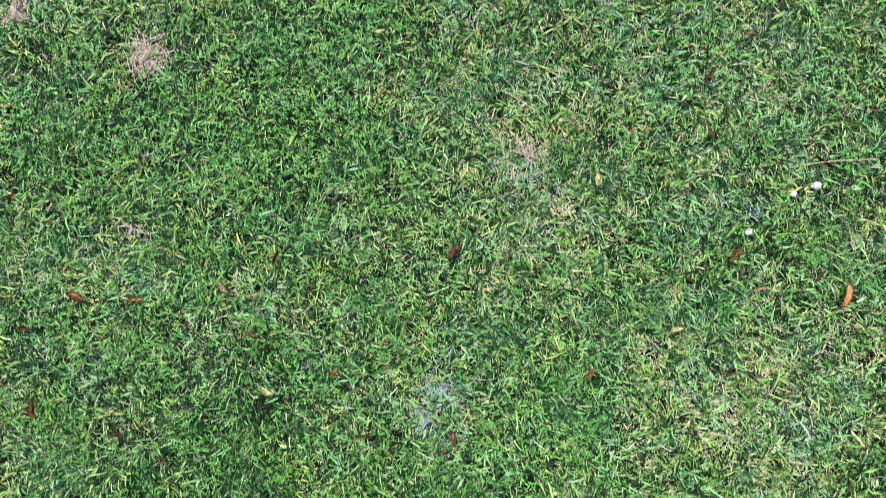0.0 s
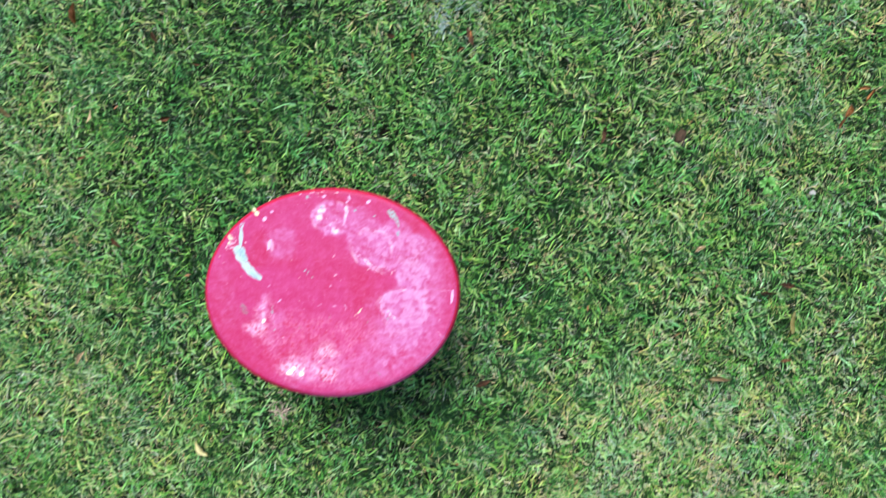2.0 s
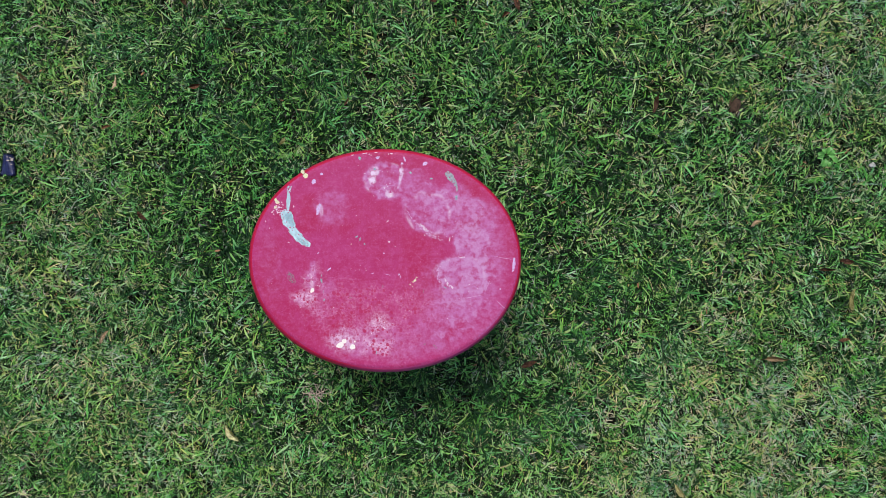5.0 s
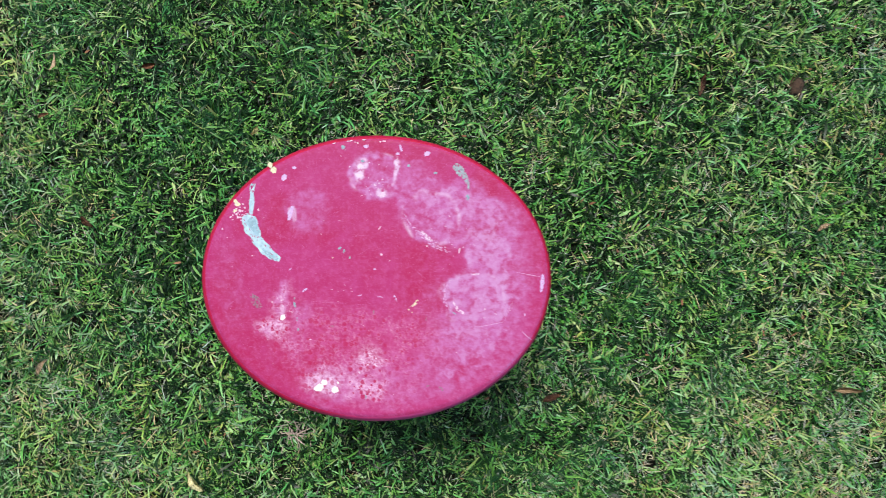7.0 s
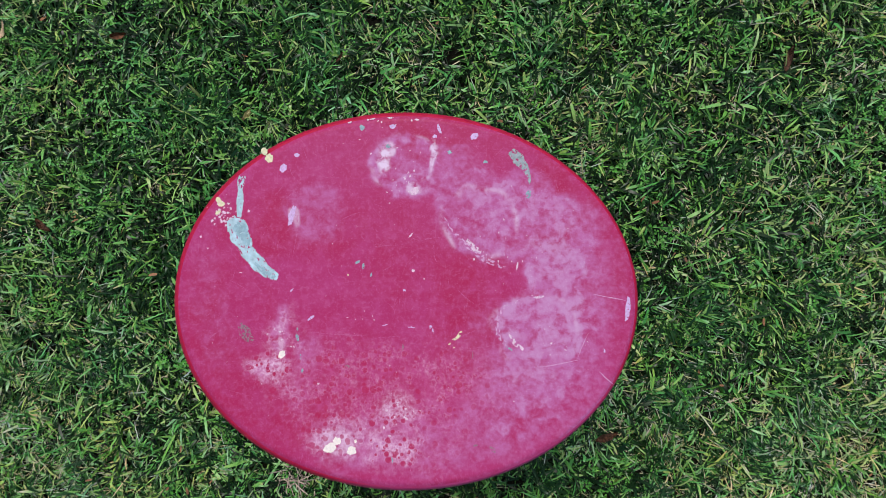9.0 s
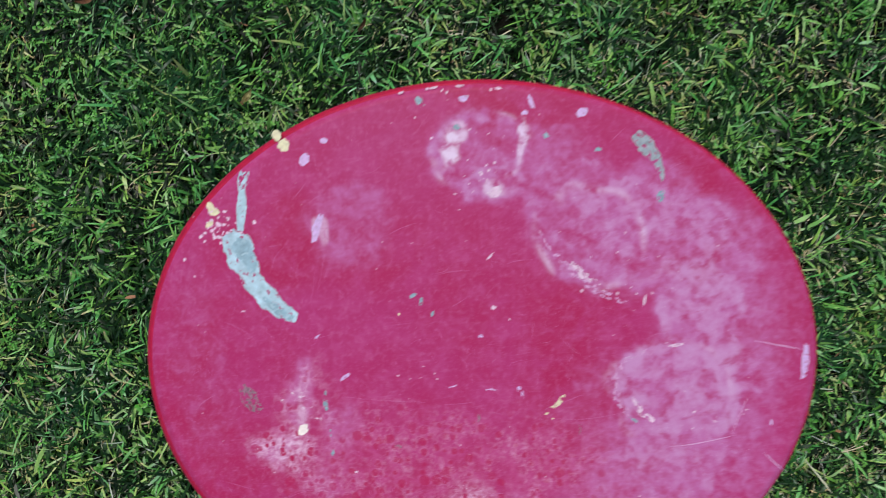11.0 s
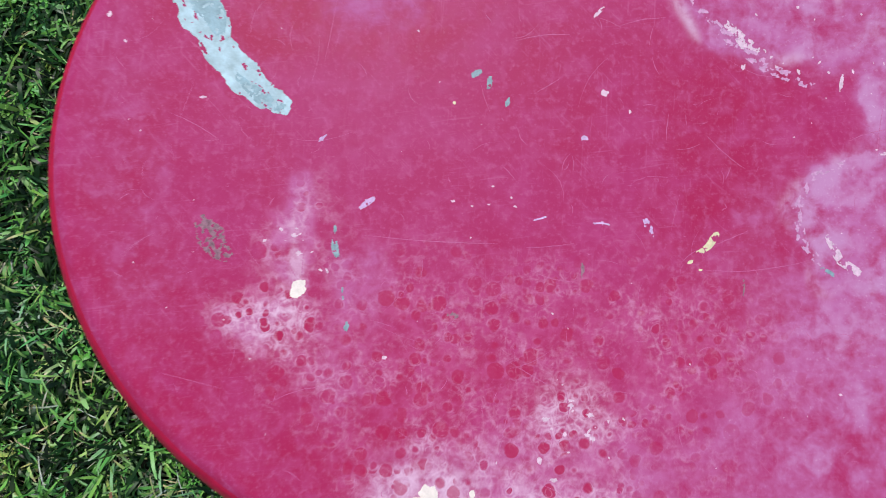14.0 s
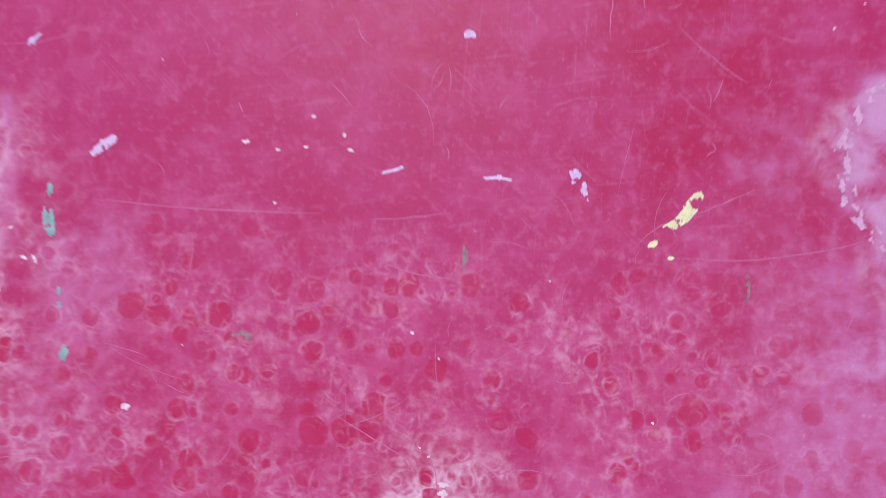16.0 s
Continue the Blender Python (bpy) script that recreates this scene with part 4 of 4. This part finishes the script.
KINDS = {
    "orange": (litter_material("orange_leaf", (0.28, 0.10, 0.034), (0.58, 0.26, 0.09)), 0.22, "curled orange-brown fallen leaf on the grass"),
    "rust": (litter_material("rust_leaf", (0.085, 0.035, 0.018), (0.28, 0.115, 0.050)), 0.24, "dark rust-brown dead leaf lying in the grass"),
    "tan": (litter_material("tan_leaf", (0.36, 0.24, 0.12), (0.66, 0.48, 0.30)), 0.2, "dry pale tan fallen leaf on the grass"),
    "yellow": (litter_material("yellow_leaf", (0.58, 0.50, 0.19), (0.82, 0.76, 0.40)), 0.24, "yellow fallen leaf lying on the grass"),
}
LEAVES = {
    "orange": [(-0.925, 0.837, 0.059, 95), (-0.614, 1.161, 0.042, 10), (-0.799, 1.166, 0.047, 160), (1.148, 1.293, 0.064, 35), (1.452, 1.174, 0.067, 65), (1.01, 1.221, 0.034, 170), (0.73, 0.949, 0.044, 60), (0.058, 0.937, 0.03, 20), (-0.018, 0.949, 0.027, 10), (0.151, 0.695, 0.022, 90), (1.528, 0.586, 0.034, 0), (-0.991, 1.472, 0.03, 40), (-0.876, 1.39, 0.034, 20), (1.546, 0.564, 0.041, 60), (1.481, 0.518, 0.034, 80), (1.465, 0.482, 0.031, 50), (-1.335, 0.002, 0.024, 120), (-1.457, -0.531, 0.022, 30), (0.332, 0.762, 0.022, 100), (1.378, -0.762, 0.064, 80), (1.067, 1.806, 0.034, 60)],
    "rust": [(-0.95, 1.071, 0.04, 0), (-0.188, 1.285, 0.044, 80), (0.339, 1.301, 0.054, 60), (0.813, 1.479, 0.03, 150), (1.075, 1.637, 0.03, 120), (1.39, 1.552, 0.05, 150), (1.526, 1.706, 0.034, 170), (1.383, 1.229, 0.034, 70), (0.083, 0.759, 0.024, 10), (0.329, 0.756, 0.05, 100), (1.132, 0.951, 0.034, 30), (0.961, 0.633, 0.03, 0), (-0.9, 1.734, 0.04, 90), (-0.059, 1.327, 0.027, 10), (0.076, 1.225, 0.02, 30), (0.466, 1.919, 0.027, 60), (-0.906, 0.38, 0.026, 20), (1.248, -0.039, 0.045, 10)],
    "tan": [(-0.344, 1.2, 0.044, 130), (-0.267, 1.058, 0.044, 170), (1.18, 1.919, 0.04, 30), (-0.881, 0.514, 0.041, 70), (-0.912, -0.257, 0.041, 60), (-1.086, -0.575, 0.028, 70), (1.042, 0.095, 0.034, 30), (0.394, 0.308, 0.02, 100), (-1.156, 0.53, 0.041, 140), (-1.423, 0.549, 0.075, 170), (-1.358, 0.332, 0.037, 120), (0.498, 1.288, 0.034, 30), (1.208, 1.191, 0.037, 20), (1.102, -0.306, 0.06, 10)],
    "yellow": [(-0.216, 0.893, 0.044, 150), (0.813, 1.338, 0.04, 150), (0.751, 1.508, 0.04, 100), (-0.997, 1.744, 0.04, 0), (-0.52, -0.545, 0.056, 130), (1.322, -0.125, 0.056, 95), (0.825, -0.697, 0.049, 130), (-1.376, 0.515, 0.045, 20), (-0.366, 0.34, 0.024, 60), (0.122, 1.946, 0.03, 0), (0.977, 1.075, 0.037, 10)],
}
MORE_RUST = [(-0.797, 0.112, 0.037, 140), (-1.397, -0.535, 0.022, 0), (1.306, -0.015, 0.037, 0), (0.745, 0.451, 0.049, 70), (0.301, 0.713, 0.026, 30), (-0.532, 0.674, 0.028, 0), (-1.343, -0.798, 0.037, 170), (-0.174, 0.456, 0.022, 70), (-0.636, 0.505, 0.031, 20), (1.306, -0.246, 0.028, 0), (0.377, -0.327, 0.045, 20), (-1.197, 0.088, 0.034, 30), (-0.668, 0.762, 0.034, 120)]
for kind, (mat, slim, label) in KINDS.items():
    shapes = [leaf_mesh("fallen_leaf", slim * w, s, mat) for w, s in ((1.0, 0.3), (0.7, 1.5), (1.2, 2.6), (0.85, 4.4), (1.05, 6.1), (0.6, 7.7))]
    for k, (x, y, size, angle) in enumerate(LEAVES[kind] + (MORE_RUST if kind == "rust" else [])):
        ob = new("fallen_leaf", shapes[k % 6])
        ob.matrix_world = pose(x, y, 0.040 if kind in ("tan", "yellow") else 0.036, *((chance.uniform(-8, 8), chance.uniform(-8, 8)) if kind == "yellow" else (chance.uniform(-24, 24), chance.uniform(-16, 16))), angle) @ Matrix.Diagonal((size * 1.10, size * chance.uniform(0.8, 1.15), size, 1))
        tagged(ob, label, "leaf", "leaves scattered over the lawn")


def broad_weed(x, y):
    """A young broad-leaved weed: a rosette of rounded leaves on short stalks."""
    thing = new("broadleaf_weed")
    tagged(thing, "small bright green broad-leaved weed in the lawn", "weed")
    green = plain_material("weed_leaf", (0.10, 0.31, 0.055), 0.45, 60.0, 0.25)
    for k in range(9):
        a, reach, size = 0.7 * k + chance.uniform(-0.2, 0.2), 0.010 + 0.0022 * k, chance.uniform(0.007, 0.0105)
        bm = bmesh.new()
        bmesh.ops.create_grid(bm, x_segments=6, y_segments=6, size=1.0)
        for v in bm.verts:
            u, w = v.co.x, v.co.y
            q = math.hypot(u, w) or 1
            m = max(abs(u), abs(w))
            u, w = u / q * m, w / q * m
            v.co = Vector((u * size * 1.15, w * size * 0.85, 0.004 * abs(w) - 0.003 * u * u))
        leaf = smooth(part("leaf", bm, green, thing))
        leaf.matrix_world = pose(x + reach * math.cos(a), y + reach * math.sin(a), 0.047 - 0.0007 * k, chance.uniform(-12, 12), chance.uniform(-6, 12), math.degrees(a))
    stem = tube("stem", [(x, y, 0.0, 0.002), (x, y, 0.02, 0.0018), (x + 0.002, y, 0.046, 0.0012)], green, 6)
    stem.parent = thing


# ---- stick, twigs, scrap, clods and pebbles ----


def tube(name, line, mat, sides=10, lumps=0.0, seed=0.0):
    """A rounded rod through (x, y, z, radius) points, closed at both ends."""
    bm = bmesh.new()
    rows = []
    fine = []
    for k in range(len(line) - 1):
        for s in range(4):
            fine.append([line[k][c] + (line[k + 1][c] - line[k][c]) * s / 4 for c in range(4)])
    fine.append(list(line[-1]))
    for k, (x, y, z, r) in enumerate(fine):
        a, b = fine[max(0, k - 1)], fine[min(len(fine) - 1, k + 1)]
        d = Vector([b[c] - a[c] for c in range(3)]).normalized()
        u = d.cross(Vector((0, 0, 1))).normalized()
        v = u.cross(d)
        row = []
        for j in range(sides):
            t = 2 * math.pi * j / sides
            q = r * (1 + lumps * noise.noise((k * 0.7 + seed, math.cos(t) * 1.5, math.sin(t) * 1.5)))
            row.append(bm.verts.new(Vector((x, y, z)) + u * q * math.cos(t) + v * q * math.sin(t)))
        rows.append(row)
    for a, b in zip(rows, rows[1:]):
        for j in range(sides):
            bm.faces.new((a[j], a[(j + 1) % sides], b[(j + 1) % sides], b[j]))
    bm.faces.new(rows[0][::-1])
    bm.faces.new(rows[-1])
    return smooth(part(name, bm, mat))


BARK = plain_material("bark", (0.075, 0.042, 0.028), 0.9, 70.0, 0.9)


def weather(m):
    """Grey weathered ridges and raw reddish patches where the bark has flaked."""
    nodes, links = m.node_tree.nodes, m.node_tree.links
    bsdf = nodes["Principled BSDF"]
    brown = bsdf.inputs["Base Color"].links[0].from_socket
    at = nodes.new("ShaderNodeNewGeometry").outputs["Position"]
    ridge = noise_node(nodes, links, at, 120.0, 4, 0.7, 0.8)
    raw = noise_node(nodes, links, at, 38.0, 3)
    mixed = blend(nodes, links, span(nodes, links, ridge, 0.54, 0.66, 0.0, 0.9), brown, (0.27, 0.20, 0.16))
    links.new(blend(nodes, links, span(nodes, links, raw, 0.50, 0.62, 0.0, 0.8), mixed, (0.21, 0.085, 0.040)), bsdf.inputs["Base Color"])


weather(BARK)
WOOD = plain_material("broken_wood", (0.42, 0.24, 0.12), 0.8, 150.0, 0.35)
STRAW = plain_material("straw", (0.52, 0.42, 0.27), 0.7, 150.0, 0.2)
broad_weed(1.244, 0.296)
branch = new("fallen_branch")
tagged(branch, "short bent stick with dark bark and broken pale ends", "branch")
bark = tube("bark", [(-1.468, 0.598, 0.027, 0.007), (-1.43, 0.603, 0.030, 0.0095), (-1.392, 0.606, 0.033, 0.0125), (-1.362, 0.616, 0.034, 0.0150), (-1.335, 0.630, 0.033, 0.0115), (-1.300, 0.655, 0.032, 0.0100), (-1.273, 0.679, 0.030, 0.0080), (-1.257, 0.699, 0.028, 0.0065)], BARK, 20, 1.0)
bark.parent = branch
for line in ([(-1.476, 0.5975, 0.026, 0.004), (-1.466, 0.598, 0.026, 0.0086)], [(-1.259, 0.697, 0.026, 0.0076), (-1.251, 0.708, 0.025, 0.003)]):
    tube("broken_end", line, WOOD, 9, 0.5, 3.0).parent = branch
knot = tube("knot", [(-1.372, 0.622, 0.036, 0.008), (-1.362, 0.632, 0.042, 0.005)], BARK, 8, 0.4)
knot.parent = branch
for line in ([(1.325, 1.545, 0.034, 0.0012), (1.43, 1.556, 0.037, 0.0013), (1.545, 1.56, 0.034, 0.001)], [(0.475, 1.77, 0.032, 0.001), (0.53, 1.74, 0.034, 0.0012), (0.585, 1.70, 0.032, 0.0009)]):
    tagged(tube("dry_stem", line, STRAW, 6), "long thin dry straw stem lying across the grass", "straw")


def scrap():
    """A torn corner of blue sheet plastic with a ragged pale print."""
    thing = new("plastic_scrap")
    tagged(thing, "torn dark blue plastic scrap with pale worn print, in the grass", "litter")
    blue = plain_material("blue_plastic", (0.035, 0.045, 0.16), 0.4, 90.0, 0.3)
    pale = plain_material("worn_print", (0.5, 0.42, 0.38), 0.7, 200.0, 0.3)
    bm = bmesh.new()
    rows = []
    for i in range(9):
        s = i / 8
        row = []
        for j in range(7):
            v = j / 6 - 0.5
            x = -1.217 + v * (0.058 - 0.026 * s) + 0.003 * noise.noise((s * 4, v * 4, 2))
            y = 0.232 + s * 0.068 + 0.004 * noise.noise((v * 6, s, 7))
            row.append(bm.verts.new((x, y, 0.03 + 0.006 * math.sin(v * 5 + s * 2))))
        rows.append(row)
    for a, b in zip(rows, rows[1:]):
        for j in range(6):
            bm.faces.new((a[j], a[j + 1], b[j + 1], b[j]))
    bmesh.ops.solidify(bm, geom=bm.faces[:], thickness=0.0015)
    smooth(part("sheet", bm, blue, thing))
    for k in range(9):
        bm = bmesh.new()
        x, y = -1.206 + chance.uniform(-0.009, 0.009), 0.278 + chance.uniform(-0.012, 0.012)
        bmesh.ops.create_circle(bm, cap_ends=True, segments=7, radius=chance.uniform(0.0015, 0.0035))
        for v in bm.verts:
            v.co = Vector((v.co.x * 1.6 + x, v.co.y * 0.6 + y, 0.0375))
        part("print", bm, pale, thing)


scrap()


def lump(name, x, y, z, size, mat, seed, flat=0.6):
    bm = bmesh.new()
    bmesh.ops.create_icosphere(bm, subdivisions=3, radius=1.0)
    for v in bm.verts:
        n = v.co.normalized()
        v.co = n * (1 + 0.45 * noise.noise(n * 1.6 + Vector((seed, 0, 0))) + 0.2 * noise.noise(n * 5 + Vector((0, seed, 0))))
        v.co = Vector((v.co.x * size[0], v.co.y * size[1], v.co.z * size[0] * flat))
    ob = smooth(part(name, bm, mat))
    ob.location = (x, y, z)
    return ob


CLOD = plain_material("dry_soil", (0.055, 0.031, 0.017), 0.95, 160.0, 0.6)
STONE = plain_material("pale_stone", (0.55, 0.53, 0.50), 0.75, 120.0, 0.2)
for k, (x, y, a, b) in enumerate([(-1.465, 0.134, 0.022, 0.028), (-1.484, 0.087, 0.026, 0.02), (-1.472, 0.049, 0.02, 0.018), (-1.5, 0.02, 0.03, 0.016), (-1.358, 0.276, 0.02, 0.016), (-1.384, 0.657, 0.014, 0.018), (0.984, 0.448, 0.016, 0.026), (-0.11, 0.259, 0.026, 0.014)]):
    tagged(lump("soil_clod", x, y, 0.016, (a, b), CLOD, k * 3.1), "crumbly dark brown clod of soil in the grass", "soil", "clods in the lawn")
for k, (x, y, a) in enumerate([(1.189, 1.353, 0.011), (1.379, 1.487, 0.014), (1.315, 1.463, 0.010), (1.389, 0.271, 0.009)]):
    tagged(lump("pebble", x, y, 0.02, (a, a * 0.8), STONE, k * 5.3), "small pale pebble lying in the grass", "stone", "pebbles in the lawn")
